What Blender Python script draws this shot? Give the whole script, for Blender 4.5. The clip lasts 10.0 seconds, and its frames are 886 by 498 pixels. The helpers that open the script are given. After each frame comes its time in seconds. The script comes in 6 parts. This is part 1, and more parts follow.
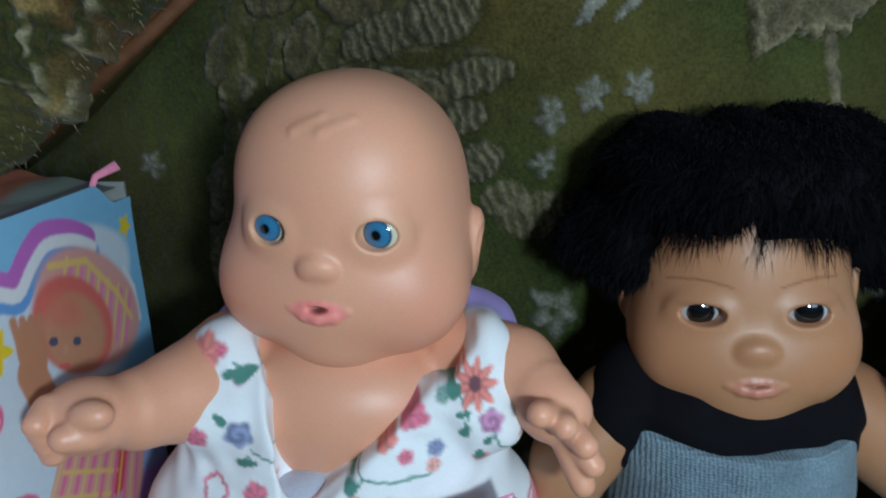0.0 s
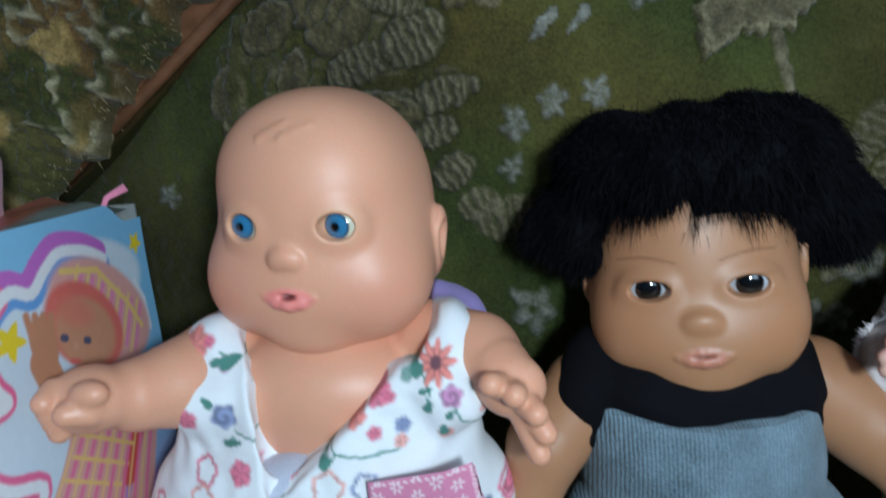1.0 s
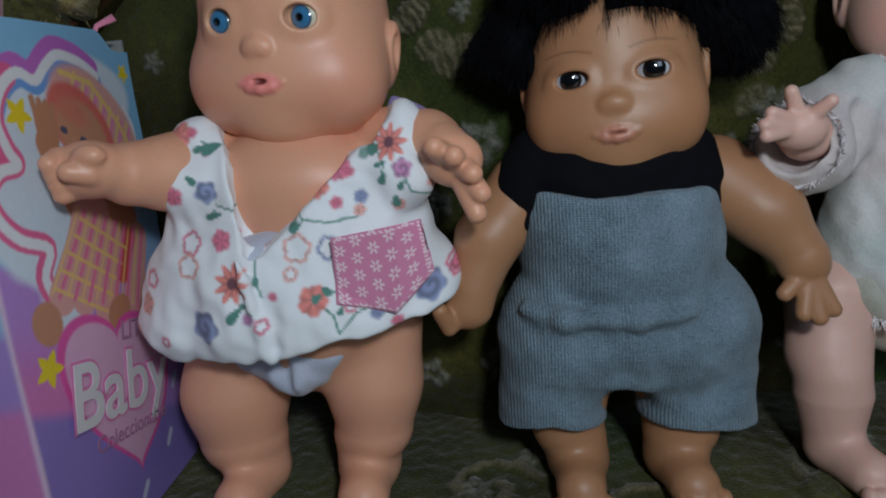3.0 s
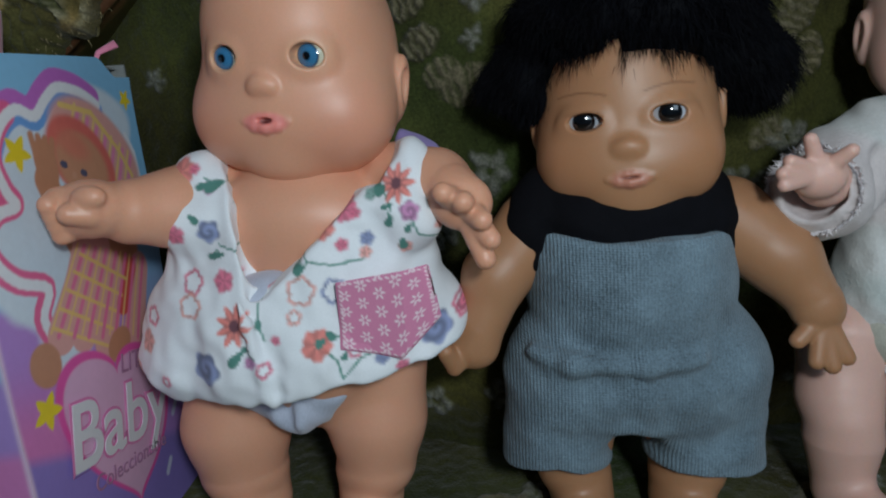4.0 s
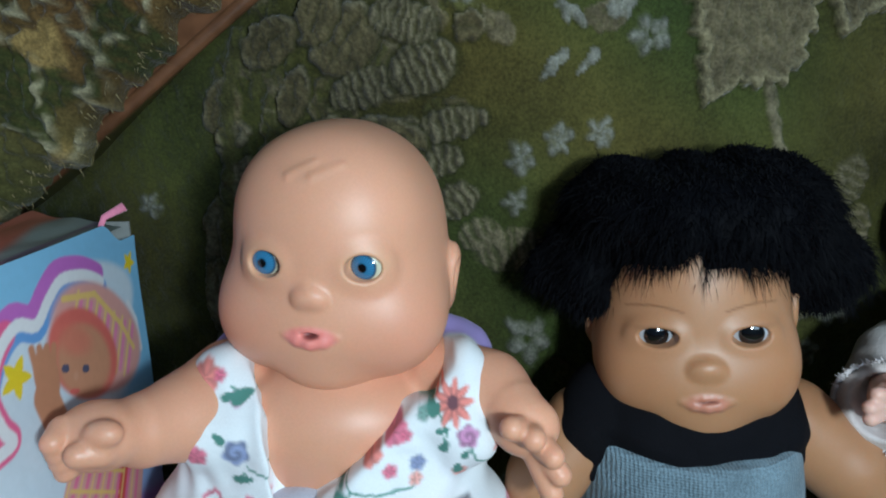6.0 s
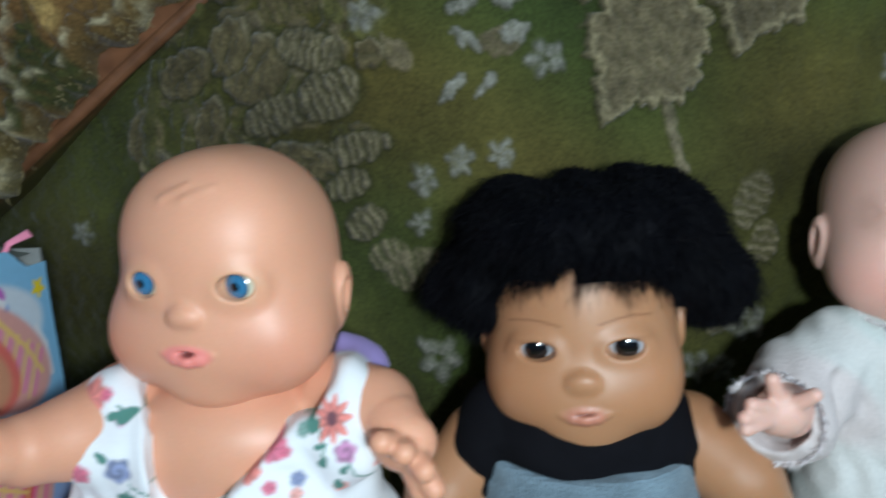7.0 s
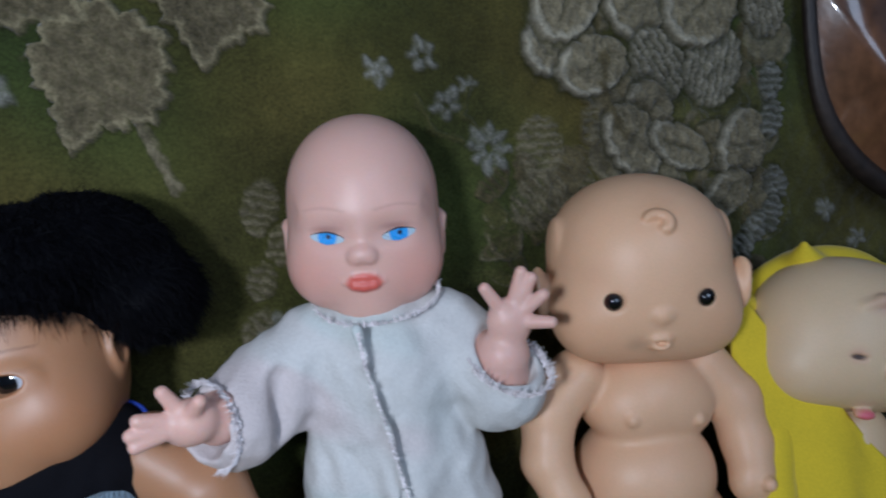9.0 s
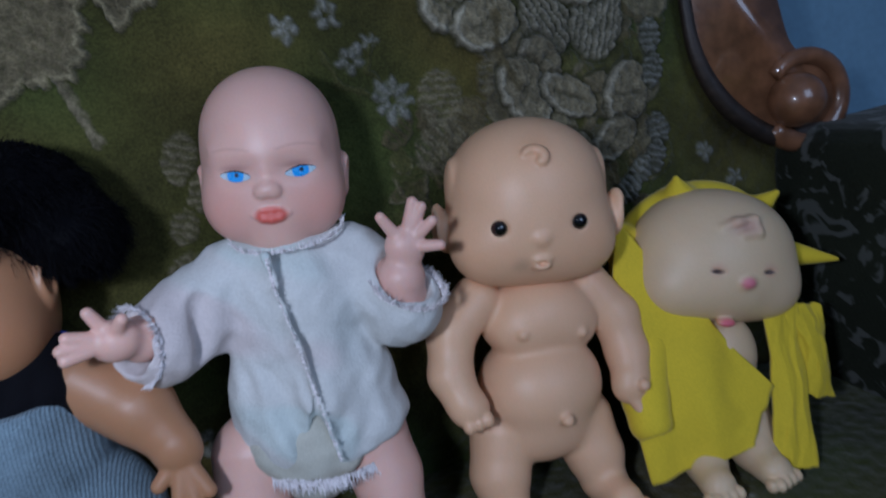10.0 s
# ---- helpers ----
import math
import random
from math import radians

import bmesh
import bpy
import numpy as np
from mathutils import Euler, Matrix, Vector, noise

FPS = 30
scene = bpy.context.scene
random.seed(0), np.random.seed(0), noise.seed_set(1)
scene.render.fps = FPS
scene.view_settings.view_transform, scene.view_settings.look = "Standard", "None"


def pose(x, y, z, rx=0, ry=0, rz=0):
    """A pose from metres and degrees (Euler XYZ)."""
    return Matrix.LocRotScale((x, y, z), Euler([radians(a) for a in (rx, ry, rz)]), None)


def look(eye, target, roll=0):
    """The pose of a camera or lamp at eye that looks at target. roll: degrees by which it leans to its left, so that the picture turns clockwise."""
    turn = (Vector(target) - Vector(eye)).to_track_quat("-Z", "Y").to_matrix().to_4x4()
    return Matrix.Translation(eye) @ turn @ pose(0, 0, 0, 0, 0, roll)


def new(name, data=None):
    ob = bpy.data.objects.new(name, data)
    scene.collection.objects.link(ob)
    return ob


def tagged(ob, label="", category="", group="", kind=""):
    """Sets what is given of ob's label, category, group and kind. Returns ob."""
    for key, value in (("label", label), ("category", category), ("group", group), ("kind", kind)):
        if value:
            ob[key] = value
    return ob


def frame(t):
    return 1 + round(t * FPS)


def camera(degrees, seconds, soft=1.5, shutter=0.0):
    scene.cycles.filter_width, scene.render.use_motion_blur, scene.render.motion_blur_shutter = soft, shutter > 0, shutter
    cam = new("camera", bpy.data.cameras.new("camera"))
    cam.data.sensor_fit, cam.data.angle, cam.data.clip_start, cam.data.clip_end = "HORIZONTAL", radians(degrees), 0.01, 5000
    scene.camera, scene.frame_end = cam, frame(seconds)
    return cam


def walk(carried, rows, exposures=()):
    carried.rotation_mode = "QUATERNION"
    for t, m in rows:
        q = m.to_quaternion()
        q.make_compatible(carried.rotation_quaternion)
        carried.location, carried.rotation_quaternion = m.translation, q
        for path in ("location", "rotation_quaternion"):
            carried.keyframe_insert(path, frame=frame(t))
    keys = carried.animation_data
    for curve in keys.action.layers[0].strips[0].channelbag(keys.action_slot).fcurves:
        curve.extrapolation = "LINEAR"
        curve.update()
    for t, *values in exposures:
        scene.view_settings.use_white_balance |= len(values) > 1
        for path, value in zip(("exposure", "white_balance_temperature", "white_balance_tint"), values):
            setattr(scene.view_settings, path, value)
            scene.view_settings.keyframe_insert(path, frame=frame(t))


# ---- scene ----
cam = camera(67.9, 10.0, 2.0, 0.4)
PATH = [
    (0, (0.01, -0.019, 0.795), (-0.037, 1.898, 0.227), -0.5),
    (0.5, (0.031, -0.026, 0.795), (-0.157, 1.905, 0.308), -3.5),
    (1, (0.054, -0.05, 0.774), (-0.146, 1.895, 0.356), -4.2),
    (1.5, (0.058, -0.058, 0.726), (-0.089, 1.883, 0.264), -2.7),
    (2, (0.062, -0.082, 0.713), (-0.112, 1.851, 0.23), -4.4),
    (2.5, (0.075, -0.109, 0.689), (-0.108, 1.816, 0.179), -4.8),
    (2.7, (0.073, -0.122, 0.682), (-0.091, 1.816, 0.214), -4.7),
    (4, (0.068, -0.107, 0.711), (-0.089, 1.822, 0.206), -3.5),
    (4.5, (0.065, -0.075, 0.735), (-0.106, 1.86, 0.258), -1.8),
    (5, (0.053, -0.056, 0.779), (-0.036, 1.87, 0.248), -1.5),
    (5.5, (0.012, -0.045, 0.798), (0.021, 1.897, 0.321), 0.2),
    (6.8, (0.045, -0.06, 0.802), (0.002, 1.89, 0.361), -2.1),
    (7, (0.078, -0.059, 0.797), (0.048, 1.905, 0.42), -1.8),
    (7.5, (0.148, -0.067, 0.802), (0.16, 1.906, 0.472), -3.7),
    (8, (0.224, -0.076, 0.791), (0.203, 1.904, 0.512), -5.8),
    (8.5, (0.288, -0.054, 0.781), (0.495, 1.909, 0.464), -5.6),
    (9, (0.336, -0.079, 0.775), (0.599, 1.872, 0.42), -8.3),
    (9.5, (0.369, -0.088, 0.758), (0.693, 1.854, 0.404), -9.0),
    (10, (0.36, -0.139, 0.748), (0.733, 1.778, 0.319), -9.9),
]
EXPOSURES = [(0.0, 0.02, 5150, -3), (0.5, 0.17, 5120, -4), (1.0, 0.25, 5120, -2), (1.5, 0.0, 5070, -1), (2.5, -0.53, 5620, 5), (4.0, -0.36, 5560, 1), (4.5, -0.24, 5320, -5), (5.5, 0.25, 5200, -5), (7.0, 0.52, 5420, -1), (7.5, 0.95, 5720, 5), (8.0, 1.05, 5520, 5), (8.5, 0.45, 5320, 9), (9.0, 0.1, 5220, 12), (9.5, 0.02, 5030, 13), (10.0, -0.22, 4880, 14)]
walk(cam, [(t, look(eye, target, roll)) for t, eye, target, roll in PATH], EXPOSURES)

from mathutils.bvhtree import BVHTree


# ---- light ----
world = bpy.data.worlds.new("daylight")
scene.world = world
world.use_nodes = True
sky = world.node_tree.nodes.new("ShaderNodeTexSky")
sky.sky_type, sky.sun_disc = "NISHITA", False
sky.sun_elevation, sky.sun_rotation = radians(28), radians(200)
back = world.node_tree.nodes["Background"]
back.inputs["Strength"].default_value = 0.08
world.node_tree.links.new(sky.outputs["Color"], back.inputs["Color"])

SEAT = 0.425          # height of the sofa's seat
FLASH_W, WINDOW_W = 7.4, 11.0


def lamp(name, kind, watts, colour, m, size=0.0, size_y=0.0):
    data = bpy.data.lights.new(name, kind)
    data.energy, data.color = watts, colour
    if kind == "AREA":
        data.shape, data.size, data.size_y = "RECTANGLE", size, size_y
    else:
        data.shadow_soft_size = size
    ob = new(name, data)
    ob.matrix_world = m
    return tagged(ob, kind="structure")


# the small white lamp of the telephone that films, and the daylight in the window
lamp("phone_lamp", "POINT", FLASH_W, (1.0, 0.96, 0.90), pose(0.17, -0.24, 0.82), 0.028)
lamp("window_light", "AREA", WINDOW_W, (0.86, 0.93, 1.0), look((1.15, -1.86, 1.55), (0.35, 0.3, 0.7)), 1.1, 1.1)


# ---- materials ----
def material(name, colour=(0.5, 0.5, 0.5), rough=0.6, attribute="", vary=0.15, grain=300.0, bump=0.1, stain=12.0, metal=0.0,
             sheen=0.0, coat=0.0, sub=0.0, depth=0.001, gloss=0.5):
    """A surface with stains at one scale and grain at another, coloured plainly or by the dye stored in an attribute."""
    m = bpy.data.materials.new(name)
    m.use_nodes = True
    t = m.node_tree
    n, link = t.nodes, t.links
    s = n["Principled BSDF"]
    where = n.new("ShaderNodeTexCoord").outputs["Object"]
    fine, wide = n.new("ShaderNodeTexNoise"), n.new("ShaderNodeTexNoise")
    for node, scale, detail in ((fine, grain, 4.0), (wide, stain, 5.0)):
        node.inputs["Scale"].default_value, node.inputs["Detail"].default_value = scale, detail
        link.new(where, node.inputs["Vector"])
    both = n.new("ShaderNodeMath")
    both.operation = "ADD"
    link.new(fine.outputs["Fac"], both.inputs[0])
    link.new(wide.outputs["Fac"], both.inputs[1])
    ramp = n.new("ShaderNodeMapRange")
    ramp.inputs["From Min"].default_value, ramp.inputs["From Max"].default_value = 0.6, 1.4
    ramp.inputs["To Min"].default_value, ramp.inputs["To Max"].default_value = 1 - vary, 1 + vary
    link.new(both.outputs[0], ramp.inputs["Value"])
    mix = n.new("ShaderNodeVectorMath")
    mix.operation = "SCALE"
    if attribute:
        a = n.new("ShaderNodeAttribute")
        a.attribute_name = attribute
        link.new(a.outputs["Color"], mix.inputs[0])
    else:
        mix.inputs[0].default_value = colour
    link.new(ramp.outputs["Result"], mix.inputs["Scale"])
    link.new(mix.outputs["Vector"], s.inputs["Base Color"])
    rr = n.new("ShaderNodeMapRange")
    rr.inputs["To Min"].default_value, rr.inputs["To Max"].default_value = max(rough - 0.08, 0.02), min(rough + 0.08, 1)
    link.new(wide.outputs["Fac"], rr.inputs["Value"])
    link.new(rr.outputs["Result"], s.inputs["Roughness"])
    s.inputs["Metallic"].default_value = metal
    s.inputs["Specular IOR Level"].default_value = gloss
    s.inputs["Sheen Weight"].default_value = sheen
    s.inputs["Sheen Roughness"].default_value = 0.4
    s.inputs["Coat Weight"].default_value = coat
    s.inputs["Coat Roughness"].default_value = 0.08
    if sub:
        s.inputs["Subsurface Weight"].default_value = sub
        s.inputs["Subsurface Radius"].default_value = (1.0, 0.45, 0.25)
        s.inputs["Subsurface Scale"].default_value = 0.004
    if bump:
        b = n.new("ShaderNodeBump")
        b.inputs["Strength"].default_value, b.inputs["Distance"].default_value = bump, depth
        link.new(fine.outputs["Fac"], b.inputs["Height"])
        link.new(b.outputs["Normal"], s.inputs["Normal"])
    return m


def ribbed(m, across, scale, strength, depth=0.0012):
    """Adds knitted ribs to a material: a wave along one axis, joined to its bump."""
    t = m.node_tree
    s = t.nodes["Principled BSDF"]
    w = t.nodes.new("ShaderNodeTexWave")
    w.wave_type, w.bands_direction = "BANDS", across
    w.inputs["Scale"].default_value = scale
    w.inputs["Distortion"].default_value, w.inputs["Detail"].default_value, w.inputs["Detail Scale"].default_value = 1.6, 2.0, 1.5
    t.links.new(t.nodes["Texture Coordinate"].outputs["Object"], w.inputs["Vector"])
    b = t.nodes.new("ShaderNodeBump")
    b.inputs["Strength"].default_value, b.inputs["Distance"].default_value = strength, depth
    t.links.new(w.outputs["Fac"], b.inputs["Height"])
    if s.inputs["Normal"].links:
        t.links.new(s.inputs["Normal"].links[0].from_socket, b.inputs["Normal"])
    t.links.new(b.outputs["Normal"], s.inputs["Normal"])
    return m


def motif(m, colour, scale):
    """Woven paler shapes over a plain cloth."""
    t = m.node_tree
    s = t.nodes["Principled BSDF"]
    v = t.nodes.new("ShaderNodeTexNoise")
    v.inputs["Scale"].default_value, v.inputs["Detail"].default_value, v.inputs["Distortion"].default_value = scale, 2.5, 2.2
    t.links.new(t.nodes["Texture Coordinate"].outputs["Object"], v.inputs["Vector"])
    r = t.nodes.new("ShaderNodeMapRange")
    r.inputs["From Min"].default_value, r.inputs["From Max"].default_value = 0.56, 0.62
    t.links.new(v.outputs["Fac"], r.inputs["Value"])
    mix = t.nodes.new("ShaderNodeMix")
    mix.data_type = "RGBA"
    t.links.new(r.outputs["Result"], mix.inputs["Factor"])
    t.links.new(s.inputs["Base Color"].links[0].from_socket, mix.inputs[6])
    mix.inputs[7].default_value = (*colour, 1)
    t.links.new(mix.outputs[2], s.inputs["Base Color"])
    return m


VELVET = material("carved_velvet", rough=0.95, attribute="dye", vary=0.62, grain=480, gloss=0.2, bump=0.5, stain=14, sheen=0.25, depth=0.0025)
DARK_VELVET = motif(material("dark_velvet", (0.020, 0.024, 0.014), 0.9, vary=0.5, grain=500, bump=0.5, sheen=0.1, depth=0.002, gloss=0.2), (0.11, 0.115, 0.105), 22)
WOOD = material("varnished_wood", (0.150, 0.068, 0.032), 0.32, vary=0.7, grain=70, bump=0.3, stain=9, coat=0.85)
OLD_WOOD = material("worn_dark_wood", (0.024, 0.016, 0.012), 0.5, vary=0.7, grain=140, bump=0.6, stain=14)
SKIN = material("doll_vinyl", rough=0.44, attribute="dye", vary=0.05, grain=900, bump=0.03, stain=18, sub=0.25)
SATIN = material("matt_doll_rubber", rough=0.46, attribute="dye", vary=0.07, grain=900, bump=0.04, stain=22, sub=0.15)
EYE = material("glass_eye", rough=0.05, attribute="dye", vary=0.02, bump=0.0, coat=1.0)
HAIR = material("black_doll_hair", (0.0016, 0.0017, 0.0030), 0.7, vary=0.4, grain=200, bump=0.0, gloss=0.07)
COTTON = material("printed_cotton", rough=0.85, attribute="dye", vary=0.06, grain=1100, bump=0.18, stain=25, sheen=0.1, depth=0.0004)
FELT = material("yellow_felt", (0.70, 0.53, 0.012), 0.9, vary=0.14, grain=700, bump=0.25, stain=16, sheen=0.2, depth=0.0006)
TERRY = material("white_terry", (0.52, 0.55, 0.66), 0.95, vary=0.12, grain=900, bump=0.5, sheen=0.3)
KNIT = ribbed(ribbed(material("grey_rib_knit", (0.175, 0.235, 0.285), 0.95, vary=0.5, grain=760, bump=0.8, stain=35, sheen=0.15, gloss=0.2), "X", 165, 0.45), "Z", 230, 0.35)
BLACK_KNIT = material("black_knit", (0.0035, 0.0035, 0.0055), 0.92, gloss=0.15, vary=0.4, grain=900, bump=0.5)
CARD = material("printed_card", rough=0.34, attribute="dye", vary=0.05, grain=250, bump=0.04, stain=10)
WALL = material("blue_wall_paint", (0.21, 0.35, 0.49), 0.75, vary=0.1, grain=90, bump=0.1)
FLOORING = material("brown_floor", (0.14, 0.075, 0.04), 0.5, vary=0.3, grain=40, bump=0.1)
WHITE = material("white_paint", (0.72, 0.72, 0.70), 0.6, vary=0.06, grain=120, bump=0.05)
PINK = material("pink_plush", (0.72, 0.24, 0.36), 0.85, vary=0.12, grain=500, bump=0.4, sheen=0.3)
CREAM = material("unbleached_cotton", (0.50, 0.49, 0.42), 0.9, vary=0.14, grain=800, bump=0.4, stain=30)
WORN = material("worn_cotton", rough=0.9, attribute="dye", vary=0.10, grain=520, bump=0.55, stain=45, sheen=0.1, depth=0.0009)
BLUE_TRIM = material("blue_trim", (0.02, 0.05, 0.36), 0.7, vary=0.15, grain=700, bump=0.3)
LACE = material("white_lace", (0.86, 0.82, 0.83), 0.9, vary=0.15, grain=900, bump=0.4)


# ---- shaping tools ----
def mesh_object(name, verts, faces, mats, parent=None, base=(0, 0, 0), dye=None, index=None, smooth=True, label=""):
    """One mesh object out of arrays; its origin stands at base."""
    me = bpy.data.meshes.new(name)
    v = np.asarray(verts, dtype=np.float32) - np.asarray(base, dtype=np.float32)
    me.from_pydata(v.tolist(), [], [tuple(int(i) for i in f) for f in faces])
    for m in (mats if isinstance(mats, (list, tuple)) else [mats]):
        me.materials.append(m)
    if index is not None:
        me.polygons.foreach_set("material_index", np.asarray(index, dtype=np.int32))
    if smooth:
        me.polygons.foreach_set("use_smooth", np.ones(len(me.polygons), dtype=bool))
    if dye is not None:
        a = me.color_attributes.new("dye", "FLOAT_COLOR", "POINT")
        c = np.ones((len(v), 4), dtype=np.float32)
        c[:, :3] = dye
        a.data.foreach_set("color", c.ravel())
    me.update()
    ob = new(name, me)
    ob.location = base
    if parent is not None:
        ob.parent = parent
        ob.location = Vector(base) - parent.location
    if label:
        ob["label"] = label
    return ob


def part(name, bm, material_, parent=None, label="", smooth=True):
    """Links a bmesh as one mesh object under a thing."""
    me = bpy.data.meshes.new(name)
    for f in bm.faces:
        f.smooth = smooth
    bm.to_mesh(me)
    bm.free()
    me.materials.append(material_)
    ob = new(name, me)
    if parent is not None:
        ob.parent = parent
        ob.location = -parent.matrix_basis.translation
    if label:
        ob["label"] = label
    return ob


def empty(name, at, label, category, group=""):
    ob = new(name)
    ob.location = at
    return tagged(ob, label, category, group)


def block(lo, hi, bevel=0.01, segments=3):
    bm = bmesh.new()
    bmesh.ops.create_cube(bm, size=1)
    for v in bm.verts:
        v.co = Vector([lo[i] + (v.co[i] + 0.5) * (hi[i] - lo[i]) for i in range(3)])
    if bevel:
        bmesh.ops.bevel(bm, geom=bm.edges[:], offset=bevel, segments=segments, profile=0.6, affect="EDGES")
    return bm


def grid_faces(nu, nv, offset=0):
    i = np.arange((nu - 1) * (nv - 1))
    a = offset + (i // (nv - 1)) * nv + i % (nv - 1)
    return np.stack([a, a + nv, a + nv + 1, a + 1], 1)


def smoothstep(a, b, x):
    t = np.clip((x - a) / (b - a), 0, 1)
    return t * t * (3 - 2 * t)


class Clay:
    """A lump of clay on a grid of cells: balls and limbs are pressed on or cut out with soft joints, and the skin is then taken off as a mesh."""

    def __init__(self, lo, hi, cell):
        self.lo, self.h = np.array(lo, dtype=np.float32), cell
        self.n = np.ceil((np.array(hi) - np.array(lo)) / cell).astype(int) + 1
        self.f = np.full(self.n, 0.03, dtype=np.float32)
        self.m = Matrix.Identity(4)

    def _box(self, c, reach):
        a = np.clip(np.floor((np.array(c) - reach - self.lo) / self.h).astype(int), 0, self.n)
        b = np.clip(np.ceil((np.array(c) + reach - self.lo) / self.h).astype(int) + 1, 0, self.n)
        s = tuple(slice(i, j) for i, j in zip(a, b))
        ax = [self.lo[i] + self.h * np.arange(a[i], b[i], dtype=np.float32) for i in range(3)]
        return s, np.meshgrid(*ax, indexing="ij", sparse=True)

    def _join(self, s, d, k, cut):
        old = self.f[s]
        if old.size == 0:
            return
        if cut:
            d = -d
            self.f[s] = np.maximum(old, d) + np.maximum(k - np.abs(old - d), 0) ** 2 / (4 * k)
        else:
            self.f[s] = np.minimum(old, d) - np.maximum(k - np.abs(old - d), 0) ** 2 / (4 * k)

    def ball(self, c, r, k=0.006, turn=(0, 0, 0), cut=False):
        r = (r, r, r) if isinstance(r, (int, float)) else r
        m = self.m @ pose(*c, *turn)
        inv = m.to_3x3().inverted()
        s, (X, Y, Z) = self._box(m.translation, max(r) + k + 0.012)
        X, Y, Z = X - m.translation.x, Y - m.translation.y, Z - m.translation.z
        q = [(inv[i][0] * X + inv[i][1] * Y + inv[i][2] * Z) for i in range(3)]
        k0 = np.sqrt(sum((q[i] / r[i]) ** 2 for i in range(3))) + 1e-6
        k1 = np.sqrt(sum((q[i] / r[i] ** 2) ** 2 for i in range(3))) + 1e-6
        self._join(s, (k0 * (k0 - 1) / k1).astype(np.float32), k, cut)
        return self

    def limb(self, a, b, ra, rb, k=0.006, cut=False):
        a, b = self.m @ Vector(a), self.m @ Vector(b)
        mid, reach = (a + b) / 2, (a - b).length / 2 + max(ra, rb) + k + 0.012
        s, (X, Y, Z) = self._box(mid, reach)
        d = b - a
        t = np.clip(((X - a.x) * d.x + (Y - a.y) * d.y + (Z - a.z) * d.z) / max(d.length_squared, 1e-9), 0, 1)
        dist = np.sqrt((X - a.x - t * d.x) ** 2 + (Y - a.y - t * d.y) ** 2 + (Z - a.z - t * d.z) ** 2)
        self._join(s, (dist - (ra + (rb - ra) * t)).astype(np.float32), k, cut)
        return self

    def limbs(self, points, radii, k=0.006):
        for a, b, ra, rb in zip(points, points[1:], radii, radii[1:]):
            self.limb(a, b, ra, rb, k)
        return self

    def plane(self, point, normal, k=0.003):
        """Cuts away all that lies on the side to which the normal points."""
        p, nrm = Vector(point), Vector(normal).normalized()
        s, (X, Y, Z) = self._box(self.lo + self.n * self.h / 2, 9)
        d = (X - p.x) * nrm.x + (Y - p.y) * nrm.y + (Z - p.z) * nrm.z
        self._join(s, (-d).astype(np.float32), k, True)
        return self

    def crumple(self, height, scale, seed):
        """Fine creases over the whole surface."""
        r = np.random.RandomState(seed)
        s, (X, Y, Z) = self._box(self.lo + self.n * self.h / 2, 9)
        out = np.zeros(self.n, dtype=np.float32)
        for i in range(6):
            a, b, p, q = r.uniform(0, 6.28, 4)
            k = scale * r.uniform(0.5, 1.8)
            d = X * np.float32(math.cos(a)) + Z * np.float32(math.sin(a)) + Y * np.float32(0.6 * math.sin(b))
            e = X * np.float32(-math.sin(a)) + Z * np.float32(math.cos(a))
            out += np.sin(k * d + p + 1.6 * np.sin(0.45 * k * e + q)).astype(np.float32)
        self.f += height * 0.4 * out
        return self

    def skin(self):
        """Verts and faces of the surface where the field is zero."""
        f, n = self.f, self.n
        cell = tuple(m - 1 for m in n)
        total, count = np.zeros(cell + (3,), dtype=np.float32), np.zeros(cell, dtype=np.float32)
        corner = [(i, j, k) for i in (0, 1) for j in (0, 1) for k in (0, 1)]
        view = {c: f[c[0]:c[0] + cell[0], c[1]:c[1] + cell[1], c[2]:c[2] + cell[2]] for c in corner}
        neg = sum((view[c] < 0).astype(np.int8) for c in corner)
        live = np.argwhere((neg > 0) & (neg < 8))
        vals = {c: view[c][live[:, 0], live[:, 1], live[:, 2]] for c in corner}
        pos, cnt = np.zeros((len(live), 3), dtype=np.float32), np.zeros(len(live), dtype=np.float32)
        for c in corner:
            for ax in range(3):
                if c[ax]:
                    continue
                e = list(c)
                e[ax] = 1
                a, b = vals[c], vals[tuple(e)]
                hit = (a < 0) != (b < 0)
                t = np.where(hit, a / np.where(hit, a - b, 1), 0)
                p = np.tile(np.array(c, dtype=np.float32), (len(live), 1))
                p[:, ax] += t
                pos += p * hit[:, None]
                cnt += hit
        verts = self.lo + self.h * (live + pos / cnt[:, None])
        number = np.full(cell, -1, dtype=np.int32)
        number[live[:, 0], live[:, 1], live[:, 2]] = np.arange(len(live))
        faces = []
        for ax in range(3):
            b, c = (ax + 1) % 3, (ax + 2) % 3
            lo = [slice(None)] * 3
            hi = [slice(None)] * 3
            lo[ax], hi[ax] = slice(0, n[ax] - 1), slice(1, n[ax])
            for q in (b, c):
                lo[q] = hi[q] = slice(1, n[q] - 1)
            u, w = f[tuple(lo)] < 0, f[tuple(hi)] < 0
            for sign, way in ((u & ~w, 1), (~u & w, -1)):
                at = np.argwhere(sign)
                at[:, b] += 1
                at[:, c] += 1
                ring = []
                for db, dc in ((-1, -1), (0, -1), (0, 0), (-1, 0)):
                    q = at.copy()
                    q[:, b] += db
                    q[:, c] += dc
                    ring.append(number[q[:, 0], q[:, 1], q[:, 2]])
                ring = np.stack(ring if way > 0 else ring[::-1], 1)
                faces.append(ring[(ring >= 0).all(1)])
        return verts, np.concatenate(faces)


